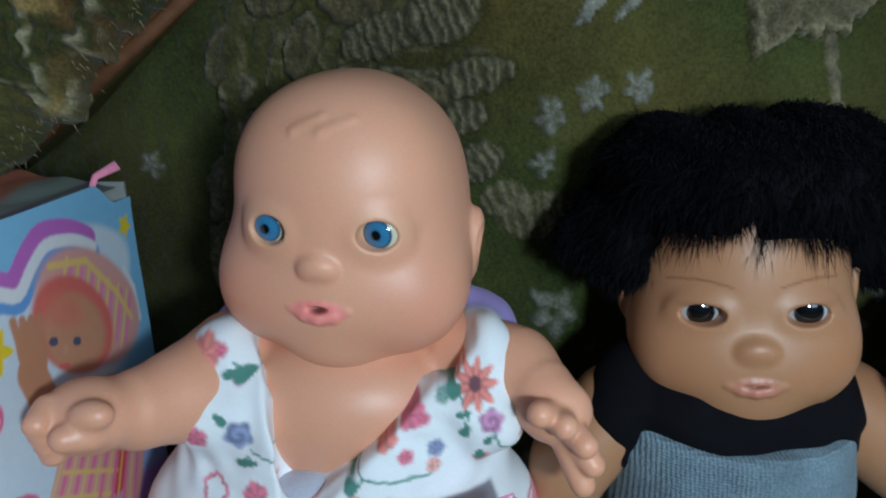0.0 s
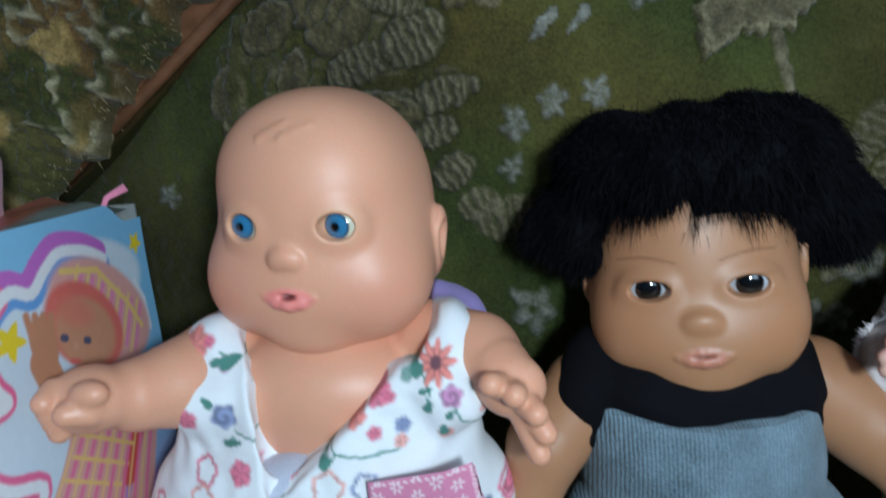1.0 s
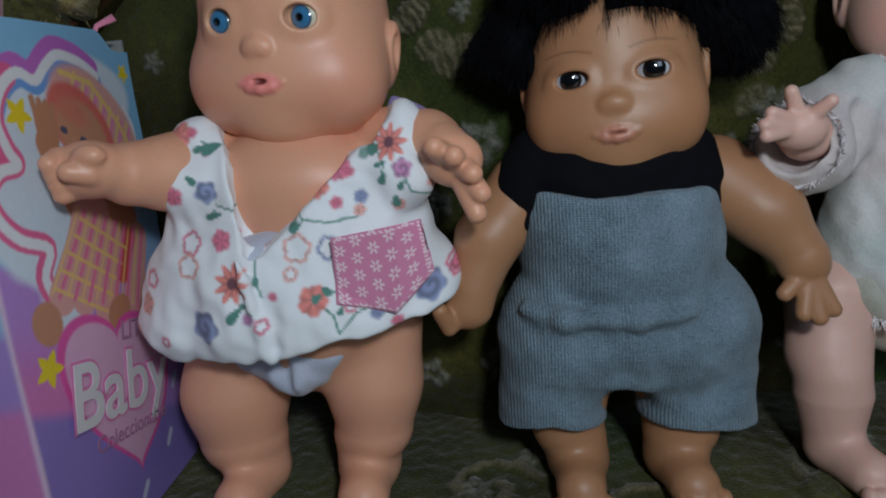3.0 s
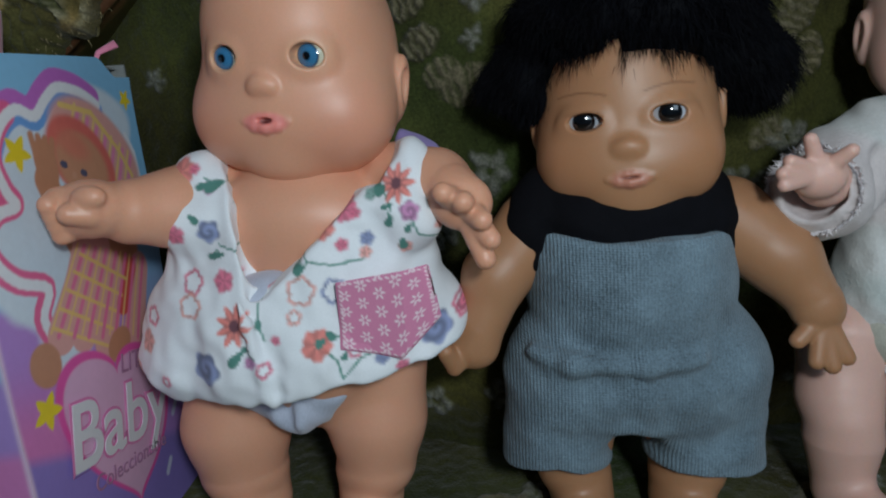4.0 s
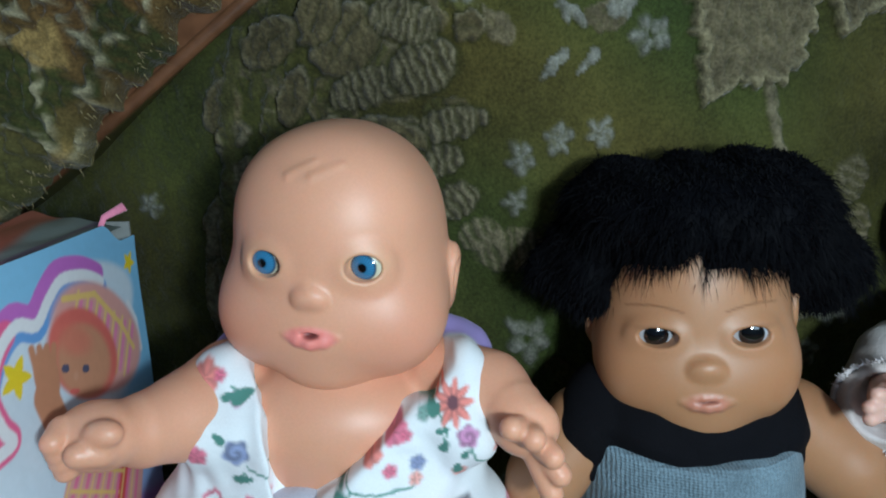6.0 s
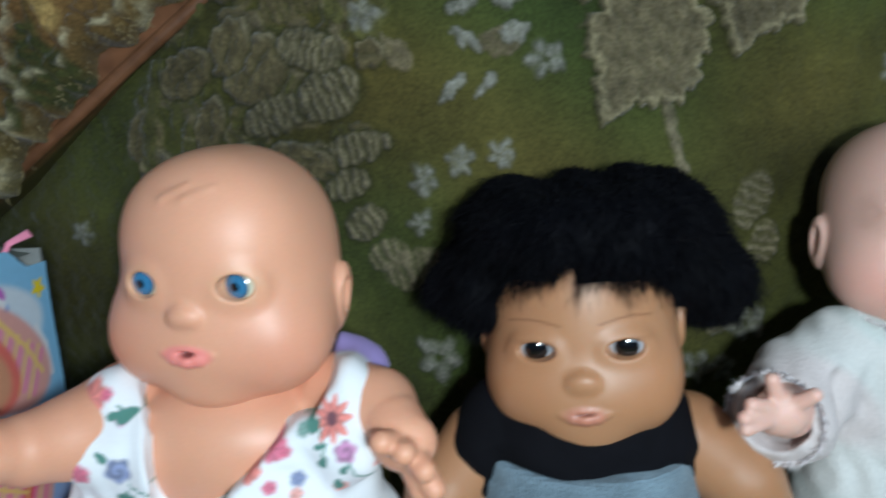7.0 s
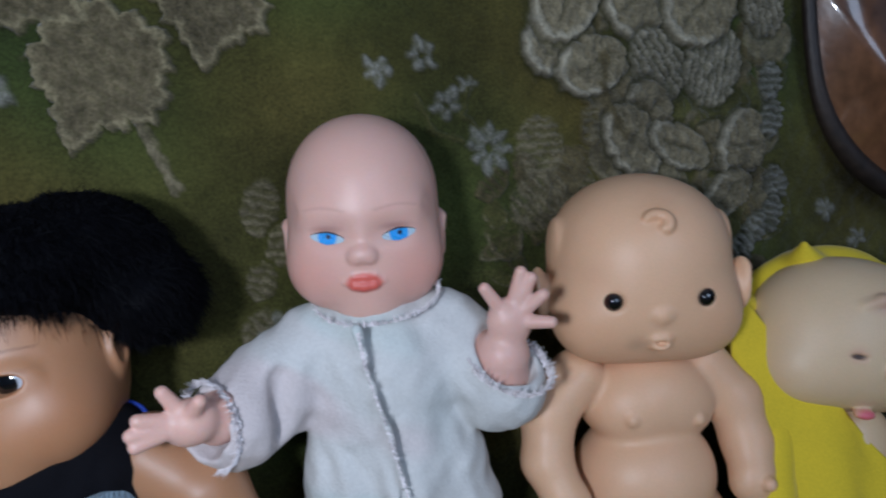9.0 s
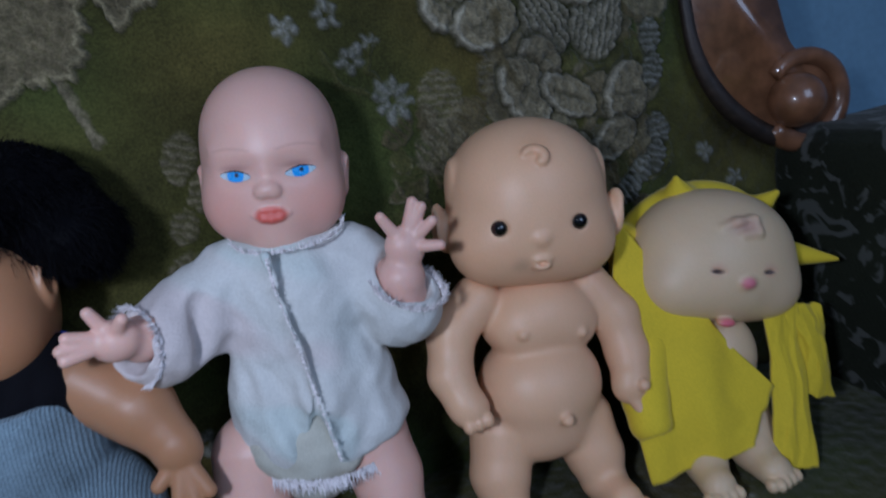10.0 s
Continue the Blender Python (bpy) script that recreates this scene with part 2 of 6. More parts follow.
class Paint:
    """Dye on the points of a mesh: a ground colour and soft-edged spots of paint."""

    def __init__(self, verts, ground):
        self.v = np.asarray(verts, dtype=np.float32)
        self.c = np.tile(np.array(ground, dtype=np.float32), (len(self.v), 1))

    def spot(self, m, c, r, colour, strength=1.0, soft=0.5, turn=(0, 0, 0)):
        r = (r, r, r) if isinstance(r, (int, float)) else r
        inv = (m @ pose(*c, *turn)).inverted()
        q = self.v @ np.array(inv.to_3x3(), dtype=np.float32).T + np.array(inv.translation, dtype=np.float32)
        d = np.sqrt(((q / np.array(r, dtype=np.float32)) ** 2).sum(1))
        a = (strength * (1 - smoothstep(1 - soft, 1 + soft * 0.3, d)))[:, None]
        self.c = self.c * (1 - a) + np.array(colour, dtype=np.float32) * a
        return self


def join(pieces):
    """Joins (verts, faces, dye, material number) into one set of arrays."""
    vs, fs, cs, ms, at = [], [], [], [], 0
    for v, f, c, m in pieces:
        vs.append(np.asarray(v, dtype=np.float32))
        fs.extend([[i + at for i in q] for q in f] if isinstance(f, list) else (f + at).tolist())
        cs.append(np.broadcast_to(np.asarray(c, dtype=np.float32), (len(v), 3)))
        ms.append(np.full(len(f), m))
        at += len(v)
    return np.concatenate(vs), fs, np.concatenate(cs), np.concatenate(ms)


# ---- room ----
def shell(name, lo, hi, mat, label=""):
    ob = part(name, block(lo, hi, 0), mat, smooth=False)
    return tagged(ob, label or name.replace("_", " "), "wall", kind="structure")


shell("floor", (-2.2, -2.2, -0.12), (2.8, 1.0, 0.0), FLOORING, "brown wooden floor under the sofa")
shell("ceiling", (-2.2, -2.2, 2.5), (2.8, 1.0, 2.62), WHITE, "white painted ceiling")
shell("wall_north", (-2.2, 0.78, 0.0), (2.8, 0.92, 2.5), WALL, "blue-grey painted wall behind the sofa")
shell("wall_west", (-2.34, -2.2, 0.0), (-2.2, 0.92, 2.5), WALL, "blue-grey painted side wall")
shell("wall_east", (2.8, -2.2, 0.0), (2.94, 0.92, 2.5), WALL, "blue-grey painted side wall")
shell("wall_south_low", (-2.2, -2.2, 0.0), (2.8, -2.06, 0.95), WALL, "blue-grey wall under the window")
shell("wall_south_high", (-2.2, -2.2, 2.15), (2.8, -2.06, 2.5), WALL, "blue-grey wall over the window")
shell("wall_south_left", (-2.2, -2.2, 0.95), (0.55, -2.06, 2.15), WALL, "blue-grey wall beside the window")
shell("wall_south_right", (1.75, -2.2, 0.95), (2.8, -2.06, 2.15), WALL, "blue-grey wall beside the window")
window = empty("window_1", (1.15, -2.13, 0.95), "white framed window with daylight behind it", "window")
window["kind"] = "structure"
for a, b in (((0.55, -2.17, 0.95), (0.61, -2.09, 2.15)), ((1.69, -2.17, 0.95), (1.75, -2.09, 2.15)), ((1.12, -2.17, 0.95), (1.18, -2.09, 2.15)),
             ((0.61, -2.17, 0.95), (1.12, -2.09, 1.01)), ((1.18, -2.17, 0.95), (1.69, -2.09, 1.01)), ((0.61, -2.17, 2.09), (1.12, -2.09, 2.15)),
             ((1.18, -2.17, 2.09), (1.69, -2.09, 2.15))):
    part("window_frame", block(a, b, 0.004, 1), WHITE, window, smooth=False)


# ---- carved velvet ----
def wobble(u, v, scale, seed):
    """A cheap smooth noise between about -1 and 1."""
    r = np.random.RandomState(seed)
    out = np.zeros_like(u)
    for i in range(5):
        a, p, q = r.uniform(0, 6.28, 3)
        s = scale * r.uniform(0.6, 1.7)
        out += np.sin(s * (u * np.cos(a) + v * np.sin(a)) + p + 1.3 * np.sin(0.7 * s * (u * np.sin(a) - v * np.cos(a)) + q))
    return out / 3.2


class Weave:
    """Pile cloth on a grid: ground dye, and motifs carved higher out of paler pile."""

    def __init__(self, u, v, ground, seed):
        self.u, self.v = u, v
        self.wu, self.wv = u + 0.0016 * wobble(u, v, 420, seed), v + 0.0016 * wobble(u, v, 420, seed + 1)
        self.h = 0.0007 * wobble(u, v, 300, seed + 2)
        tone = 1 + 0.22 * wobble(u, v, 28, seed + 3) + 0.10 * wobble(u, v, 160, seed + 4)
        self.c = np.array(ground)[None, None, :] * tone[..., None]
        self.c = self.c * (1 + np.array((0.30, 0.02, 0.05))[None, None, :] * wobble(u, v, 17, seed + 7)[..., None])
        self.seed = seed

    def lay(self, a, colour, rise, box=(slice(None), slice(None))):
        u, v, h, c = self.u[box], self.v[box], self.h[box], self.c[box]
        a = np.clip(a, 0, 1) * (0.62 + 0.38 * smoothstep(-1.0, 0.3, wobble(u, v, 900, self.seed + 9)))
        tone = 1 + 0.25 * wobble(u, v, 330, self.seed + 5)
        self.c[box] = c * (1 - a[..., None]) + np.array(colour)[None, None, :] * (a * tone)[..., None]
        self.h[box] = np.maximum(h, h * (1 - a) + (rise + 0.0006 * wobble(u, v, 500, self.seed + 6)) * a)

    def _do(self, u, v, reach, shape, colour, rise):
        r = np.argwhere(np.abs(self.u[:, 0] - u) < reach).ravel()
        s = np.argwhere(np.abs(self.v[0] - v) < reach).ravel()
        if len(r) and len(s):
            box = (slice(r[0], r[-1] + 1), slice(s[0], s[-1] + 1))
            self.lay(shape(self.wu[box] - u, self.wv[box] - v), colour, rise, box)

    def shaded_groove(self, u, v, reach, shape):
        """Lowers the pile along a furrow and puts the furrow's shade into the dye."""
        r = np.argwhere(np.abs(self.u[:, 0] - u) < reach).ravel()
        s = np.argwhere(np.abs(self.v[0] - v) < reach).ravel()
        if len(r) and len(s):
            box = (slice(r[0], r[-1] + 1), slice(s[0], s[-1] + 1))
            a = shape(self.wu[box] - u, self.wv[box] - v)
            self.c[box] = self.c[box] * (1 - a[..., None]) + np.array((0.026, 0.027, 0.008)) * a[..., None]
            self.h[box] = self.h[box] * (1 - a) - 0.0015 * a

    def flower(self, u, v, r, colour, petals=5, turn=0.0, rise=0.004, eye=True):
        def shape(x, y):
            d, a = np.hypot(x, y), np.arctan2(y, x) + turn
            edge = r * (0.82 + 0.15 * np.cos(petals * a) + 0.09 * np.cos(2 * a + 9 * turn) + 0.07 * np.cos(3 * a + 23 * turn))
            s = (1 - smoothstep(edge - 0.0028, edge + 0.0014, d)) * (0.72 + 0.28 * np.cos(petals * a))
            return s * (smoothstep(r * 0.12, r * 0.24, d) if eye else 1)
        self._do(u, v, r * 1.5, shape, colour, rise)

    def petal(self, u, v, a, b, turn, colour, rise=0.005, ribs=0.0, rim=None):
        """An oval lobe; ribs: spacing of carved furrows across it; rim: paler edge."""
        c, s = math.cos(turn), math.sin(turn)

        def oval(x, y):
            return np.hypot((x * c + y * s) / a, (-x * s + y * c) / b)

        def shape(x, y):
            d = oval(x, y)
            out = 1 - smoothstep(0.93, 1.05, d)
            if ribs:
                out = out * (0.35 + 0.65 * smoothstep(-0.3, 0.3, np.sin(6.283 * (x * c + y * s) / ribs)))
            return out
        # furrow round a high petal, with painted shade in the dye
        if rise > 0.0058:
            self.shaded_groove(u, v, max(a, b) * 1.6, lambda x, y: 0.75 * (1 - smoothstep(1.02, 1.22, oval(x, y))))
        self._do(u, v, max(a, b) * 1.3, shape, colour, rise)
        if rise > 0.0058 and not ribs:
            # a vein along the petal, its shade put into the dye
            self.shaded_groove(u, v, max(a, b) * 1.3, lambda x, y: 0.45 * (1 - smoothstep(0.0008, 0.0022, np.abs(-x * s + y * c - 0.15 * b * np.sin(3 * (x * c + y * s) / a)))) * (1 - smoothstep(0.5, 0.7, oval(x, y))))
        if rim is not None:
            self._do(u, v, max(a, b) * 1.3, lambda x, y: smoothstep(0.74, 0.90, oval(x, y)) * (1 - smoothstep(0.95, 1.06, oval(x, y))) * smoothstep(-0.5, 0.4, np.sin(np.arctan2(y, x) * 1.0 + 7 * u) ), rim, rise + 0.0015)

    def leaf(self, u, v, r, turn, colour, rise=0.006, rim=None):
        """A broad lobed leaf with a point at its end."""
        def edge(x, y):
            a = np.arctan2(y, x) - turn
            a = (a + math.pi) % (2 * math.pi) - math.pi
            return np.hypot(x, y) / (r * (0.84 + 0.045 * np.cos(5 * a) + 0.30 * np.exp(-(a / 0.22) ** 2) + 0.05 * np.sin(13 * a) + 0.03 * np.sin(29 * a)))
        # sunk edge round the leaf, darkened in the dye as shade
        self.shaded_groove(u, v, r * 1.6, lambda x, y: 0.6 * (1 - smoothstep(1.0, 1.10, edge(x, y))))
        self._do(u, v, r * 1.6, lambda x, y: 1 - smoothstep(0.96, 1.05, edge(x, y)), colour, rise)
        if rim is not None:
            self._do(u, v, r * 1.6, lambda x, y: smoothstep(0.84, 0.93, edge(x, y)) * (1 - smoothstep(0.97, 1.05, edge(x, y))), rim, rise + 0.001)

    def stem(self, points, width, colour, rise=0.003):
        for (ua, va), (ub, vb) in zip(points, points[1:]):
            mu, mv, ln = (ua + ub) / 2, (va + vb) / 2, math.hypot(ub - ua, vb - va)

            def shape(x, y, ua=ua - mu, va=va - mv, du=ub - ua, dv=vb - va, ln=ln):
                t = np.clip(((x - ua) * du + (y - va) * dv) / max(ln * ln, 1e-9), 0, 1)
                return 1 - smoothstep(width * 0.6, width * 1.2, np.hypot(x - ua - t * du, y - va - t * dv))
            self._do(mu, mv, ln * 0.6 + width * 3, shape, colour, rise)

    def swirl(self, u, v, r, turns, colour, width=0.003, start=0.0, way=1):
        p = [(u + r * (1 - 0.8 * t) * math.cos(start + way * 6.283 * turns * t), v + r * (1 - 0.8 * t) * math.sin(start + way * 6.283 * turns * t))
             for t in np.linspace(0, 1, 14)]
        self.stem(p, width, colour)


OLIVE, GREY, PALE, SAND, MOSS = (0.055, 0.057, 0.014), (0.150, 0.130, 0.078), (0.190, 0.188, 0.158), (0.100, 0.082, 0.040), (0.072, 0.070, 0.022)

LEAF = (0.125, 0.105, 0.060)


def back_y(x):
    """The front of the sofa's back, bowed outward."""
    return np.where(x > 0.06, 0.3525 + 0.125 * (x - 0.06), 0.3525 + 0.32 * (0.06 - x))


sofa = empty("sofa", (0.29, 0.2, 0.0), "old sofa in olive green carved velvet with dark carved wooden rails", "sofa")


def make_back():
    u, v = np.meshgrid(np.arange(-0.44, 0.846, 0.0016), np.arange(0.405, 0.98, 0.0016), indexing="ij")
    w = Weave(u, v, OLIVE, 3)
    # dense carved foliage at both ends, overlapping and faded
    rng = random.Random(4)

    def foliage(count, where, size, colours, rise):
        for _ in range(count):
            x, z = where()
            col = rng.choice(colours)
            tone = rng.uniform(0.75, 1.15)
            a = rng.uniform(*size)
            w.petal(x, z, a, a * rng.uniform(0.35, 0.8), rng.uniform(0, 3.14), tuple(q * tone for q in col), rng.uniform(0.4, 1.0) * rise,
                    rng.choice((0.0, 0.0, 0.006)), rng.choice((None, GREY, SAND)))
    foliage(75, lambda: (rng.uniform(0.50, 0.71), rng.uniform(0.65, 0.95)), (0.016, 0.032), (SAND, MOSS, LEAF, GREY), 0.006)
    foliage(60, lambda: (rng.uniform(-0.15, 0.03), rng.uniform(0.74, 0.94)), (0.010, 0.024), (SAND, MOSS, LEAF, MOSS), 0.004)
    foliage(26, lambda: (rng.uniform(-0.02, 0.12), rng.uniform(0.83, 0.95)), (0.006, 0.014), (MOSS, LEAF, GREY), 0.003)
    foliage(30, lambda: (rng.uniform(-0.05, 0.75), rng.uniform(0.44, 0.66)), (0.008, 0.018), (MOSS, LEAF), 0.002)
    foliage(14, lambda: (rng.uniform(0.44, 0.52), rng.uniform(0.67, 0.74)), (0.012, 0.022), (SAND, MOSS), 0.003)
    # blossoms
    for x, z, r, t in ((0.061, 0.762, 0.011, 0.3), (0.084, 0.773, 0.011, 0.9), (0.110, 0.777, 0.010, 0.1), (0.138, 0.834, 0.014, 0.5),
                       (0.372, 0.821, 0.012, 0.2), (0.405, 0.828, 0.013, 0.8), (0.417, 0.792, 0.013, 0.4), (0.435, 0.804, 0.008, 0.0),
                       (0.278, 0.655, 0.016, 0.6), (0.244, 0.625, 0.013, 0.2), (0.262, 0.624, 0.011, 0.9), (0.068, 0.645, 0.017, 0.2),
                       (0.030, 0.600, 0.014, 0.5), (0.017, 0.463, 0.015, 0.1), (0.069, 0.474, 0.014, 0.7), (0.052, 0.535, 0.014, 0.3),
                       (0.745, 0.660, 0.011, 0.2), (0.779, 0.627, 0.011, 0.5), (-0.205, 0.722, 0.011, 0.1), (0.058, 0.735, 0.009, 0.4),
                       (-0.011, 0.900, 0.013, 0.2), (0.031, 0.888, 0.012, 0.6), (0.027, 0.863, 0.012, 0.0), (0.350, 0.560, 0.014, 0.4),
                       (0.440, 0.590, 0.013, 0.1), (0.610, 0.600, 0.012, 0.3), (0.245, 0.520, 0.013, 0.2), (0.300, 0.470, 0.013, 0.6)):
        w.flower(x, z, r, PALE, 5, t, eye=r > 0.0125)
    w.flower(0.445, 0.757, 0.020, PALE, 8, 0.2)
    # great leaves
    w.leaf(0.203, 0.842, 0.046, -2.15, LEAF, 0.007, (0.23, 0.20, 0.115))
    w.stem([(0.216, 0.806), (0.222, 0.785), (0.229, 0.760)], 0.0035, GREY)
    w.leaf(0.165, 0.902, 0.040, -0.8, LEAF, 0.007, (0.23, 0.20, 0.115))
    w.leaf(0.275, 0.880, 0.040, -1.9, LEAF, 0.007, (0.23, 0.20, 0.115))
    for x, z, a, b, t in ((0.100, 0.818, 0.010, 0.003, 0.9), (0.081, 0.818, 0.012, 0.0035, 0.8), (0.090, 0.846, 0.012, 0.004, -0.6),
                          (0.088, 0.866, 0.010, 0.004, 0.4), (0.117, 0.873, 0.013, 0.007, 0.6), (0.120, 0.850, 0.009, 0.006, 0.2)):
        w.petal(x, z, a, b, t, PALE, 0.004)
    # ribbed sprays
    for x, z, a, b, t in ((0.278, 0.741, 0.020, 0.012, 1.2), (0.288, 0.712, 0.015, 0.010, 1.4), (0.270, 0.690, 0.014, 0.010, 1.1),
                          (0.055, 0.705, 0.022, 0.014, 0.2), (0.036, 0.713, 0.014, 0.010, 0.5), (0.485, 0.752, 0.024, 0.019, 1.5),
                          (0.479, 0.712, 0.026, 0.022, 0.7), (0.262, 0.660, 0.013, 0.009, 0.8)):
        w.petal(x, z, a, b, t, GREY, 0.003, 0.0065)
    # the great bunch of petals beside the rail
    for x, z, a, b, t, ribs in ((0.510, 0.828, 0.030, 0.026, 0.5, 0.0), (0.535, 0.806, 0.030, 0.022, 0.2, 0.0), (0.520, 0.858, 0.036, 0.026, 0.9, 0.0),
                                (0.575, 0.850, 0.026, 0.030, 0.2, 0.0), (0.591, 0.800, 0.022, 0.030, 0.5, 0.006), (0.580, 0.765, 0.020, 0.026, 0.2, 0.0),
                                (0.640, 0.795, 0.026, 0.034, -0.3, 0.006), (0.632, 0.840, 0.034, 0.030, 0.3, 0.0), (0.690, 0.840, 0.020, 0.030, 0.2, 0.006),
                                (0.563, 0.745, 0.022, 0.032, 0.5, 0.0), (0.604, 0.735, 0.030, 0.016, -0.6, 0.0), (0.663, 0.728, 0.022, 0.030, -0.4, 0.0),
                                (0.645, 0.690, 0.026, 0.016, 0.5, 0.0), (0.555, 0.700, 0.026, 0.018, 0.4, 0.0), (0.600, 0.690, 0.022, 0.016, -0.3, 0.0),
                                (0.575, 0.905, 0.040, 0.030, 0.4, 0.0), (0.660, 0.900, 0.040, 0.034, -0.2, 0.0)):
        w.petal(x, z, a, b, t, (0.25, 0.23, 0.17) if ribs else (0.185, 0.160, 0.100), 0.008, ribs, None if ribs else (0.31, 0.285, 0.21))
    for x, z, t in ((0.694, 0.775, 1.5), (0.694, 0.745, 1.3), (0.694, 0.690, 1.7), (0.688, 0.665, 1.2), (0.670, 0.655, 0.9), (0.655, 0.640, 0.6)):
        w.petal(x, z, 0.016, 0.011, t, PALE, 0.006, 0.0065)
    w.stem([(0.545, 0.812), (0.540, 0.790), (0.548, 0.765), (0.556, 0.750)], 0.004, SAND, 0.006)
    w.stem([(0.435, 0.800), (0.428, 0.782), (0.440, 0.772)], 0.002, MOSS)
    w.stem([(0.395, 0.800), (0.405, 0.775), (0.425, 0.765)], 0.002, MOSS)
    # the carved garland behind the bald doll's head
    for x, z, a, b, t, ribs in ((-0.048, 0.835, 0.026, 0.020, 0.7, 0.0), (-0.036, 0.805, 0.026, 0.012, 0.3, 0.006), (0.002, 0.818, 0.022, 0.017, 0.4, 0.006),
                                (-0.010, 0.845, 0.022, 0.013, -0.3, 0.005), (0.019, 0.783, 0.022, 0.010, 0.2, 0.006), (-0.066, 0.850, 0.020, 0.014, 0.9, 0.0),
                                (-0.085, 0.800, 0.020, 0.010, 1.2, 0.0), (-0.070, 0.775, 0.022, 0.010, 0.4, 0.0), (0.010, 0.760, 0.016, 0.010, 0.2, 0.006),
                                (-0.020, 0.775, 0.024, 0.012, -0.2, 0.0), (0.022, 0.735, 0.015, 0.011, 0.6, 0.006), (-0.100, 0.835, 0.022, 0.014, 0.5, 0.0),
                                (0.030, 0.840, 0.010, 0.009, 0.0, 0.0), (-0.060, 0.900, 0.026, 0.018, 0.6, 0.0)):
        w.petal(x, z, a, b, t, SAND if not ribs else GREY, 0.006, ribs, GREY if not ribs else None)
    for x, z, a, b, t in ((-0.150, 0.700, 0.030, 0.011, 1.5), (-0.152, 0.655, 0.030, 0.012, 1.6), (-0.150, 0.612, 0.022, 0.011, 1.5), (-0.128, 0.745, 0.016, 0.009, 1.0),
                          (-0.132, 0.775, 0.014, 0.009, 0.3), (-0.118, 0.720, 0.014, 0.007, 0.6)):
        w.petal(x, z, a, b, t, GREY, 0.006, 0.0, SAND)
    w.stem([(-0.122, 0.840), (-0.133, 0.800), (-0.136, 0.760), (-0.142, 0.700), (-0.144, 0.600)], 0.006, MOSS, 0.005)
    y = back_y(u) - w.h
    bulge = 0.012 * smoothstep(0.47, 0.42, v)
    verts = np.stack([u, y + bulge, v], -1).reshape(-1, 3)
    front = len(verts)
    nu, nv = u.shape
    faces = grid_faces(nu, nv)[:, ::-1]
    # the padded body behind the cloth
    rim = np.concatenate([np.arange(nv), np.arange(1, nu) * nv + nv - 1, (nu - 1) * nv + np.arange(nv - 2, -1, -1), np.arange(nu - 2, 0, -1) * nv])
    backv = verts[rim].copy()
    backv[:, 1] = 0.56
    k = np.arange(len(rim))
    side = np.stack([rim, rim[(k + 1) % len(rim)], front + (k + 1) % len(rim), front + k], 1)
    verts = np.concatenate([verts, backv])
    dye = np.concatenate([w.c.reshape(-1, 3), np.tile(np.array(OLIVE), (len(rim), 1))])
    mesh_object("backrest", verts, list(faces) + list(side[:, ::-1]), VELVET, sofa, dye=dye, label="olive velvet back carved with pale leaves and blossoms")


def make_seat():
    u, v = np.meshgrid(np.arange(-0.44, 0.90, 0.0026), np.arange(-0.20, 0.44, 0.0026), indexing="ij")
    w = Weave(u, v, (0.050, 0.056, 0.013), 11)
    for x, y, r, t, a in ((0.06, 0.27, 0.035, 1.1, 0.3), (0.02, 0.235, 0.025, 1.0, 2.0), (0.29, 0.28, 0.035, 1.2, 1.0), (0.33, 0.22, 0.03, 1.0, 2.6),
                          (0.155, 0.24, 0.03, 1.0, 0.6), (0.44, 0.24, 0.035, 1.1, 1.7), (0.60, 0.22, 0.03, 1.0, 0.2), (0.24, 0.19, 0.03, 1.0, 3.0)):
        w.swirl(x, y, r, t, GREY, 0.0035, a)
        w.flower(x + 0.03, y + 0.035, 0.012, PALE, 5, a)
        w.petal(x - 0.02, y - 0.02, 0.02, 0.01, a, MOSS, 0.004)
    z = SEAT - 0.0045 + w.h + 0.02 * smoothstep(-0.12, -0.2, v) * -1.0
    verts = np.stack([u, v, z], -1).reshape(-1, 3)
    nu, nv = u.shape
    faces = grid_faces(nu, nv)
    front = len(verts)
    rim = np.concatenate([np.arange(nv), np.arange(1, nu) * nv + nv - 1, (nu - 1) * nv + np.arange(nv - 2, -1, -1), np.arange(nu - 2, 0, -1) * nv])
    low = verts[rim].copy()
    low[:, 2] = 0.27
    k = np.arange(len(rim))
    side = np.stack([rim, rim[(k + 1) % len(rim)], front + (k + 1) % len(rim), front + k], 1)
    verts = np.concatenate([verts, low])
    dye = np.concatenate([w.c.reshape(-1, 3), np.tile(np.array(OLIVE), (len(rim), 1))])
    mesh_object("seat", verts, list(faces) + list(side), VELVET, sofa, dye=dye, label="dark olive velvet seat with carved scrolls")


make_back()
make_seat()


def curve_points(points, n):
    """A smooth line through the points (Catmull-Rom)."""
    p = [Vector(q) for q in points]
    p = [p[0] * 2 - p[1]] + p + [p[-1] * 2 - p[-2]]
    out = []
    for i in range(1, len(p) - 2):
        for j in range(n):
            t = j / n
            a, b, c, d = p[i - 1], p[i], p[i + 1], p[i + 2]
            out.append(0.5 * ((2 * b) + (c - a) * t + (2 * a - 5 * b + 4 * c - d) * t * t + (3 * b - a - 3 * c + d) * t ** 3))
    return out + [p[-2]]


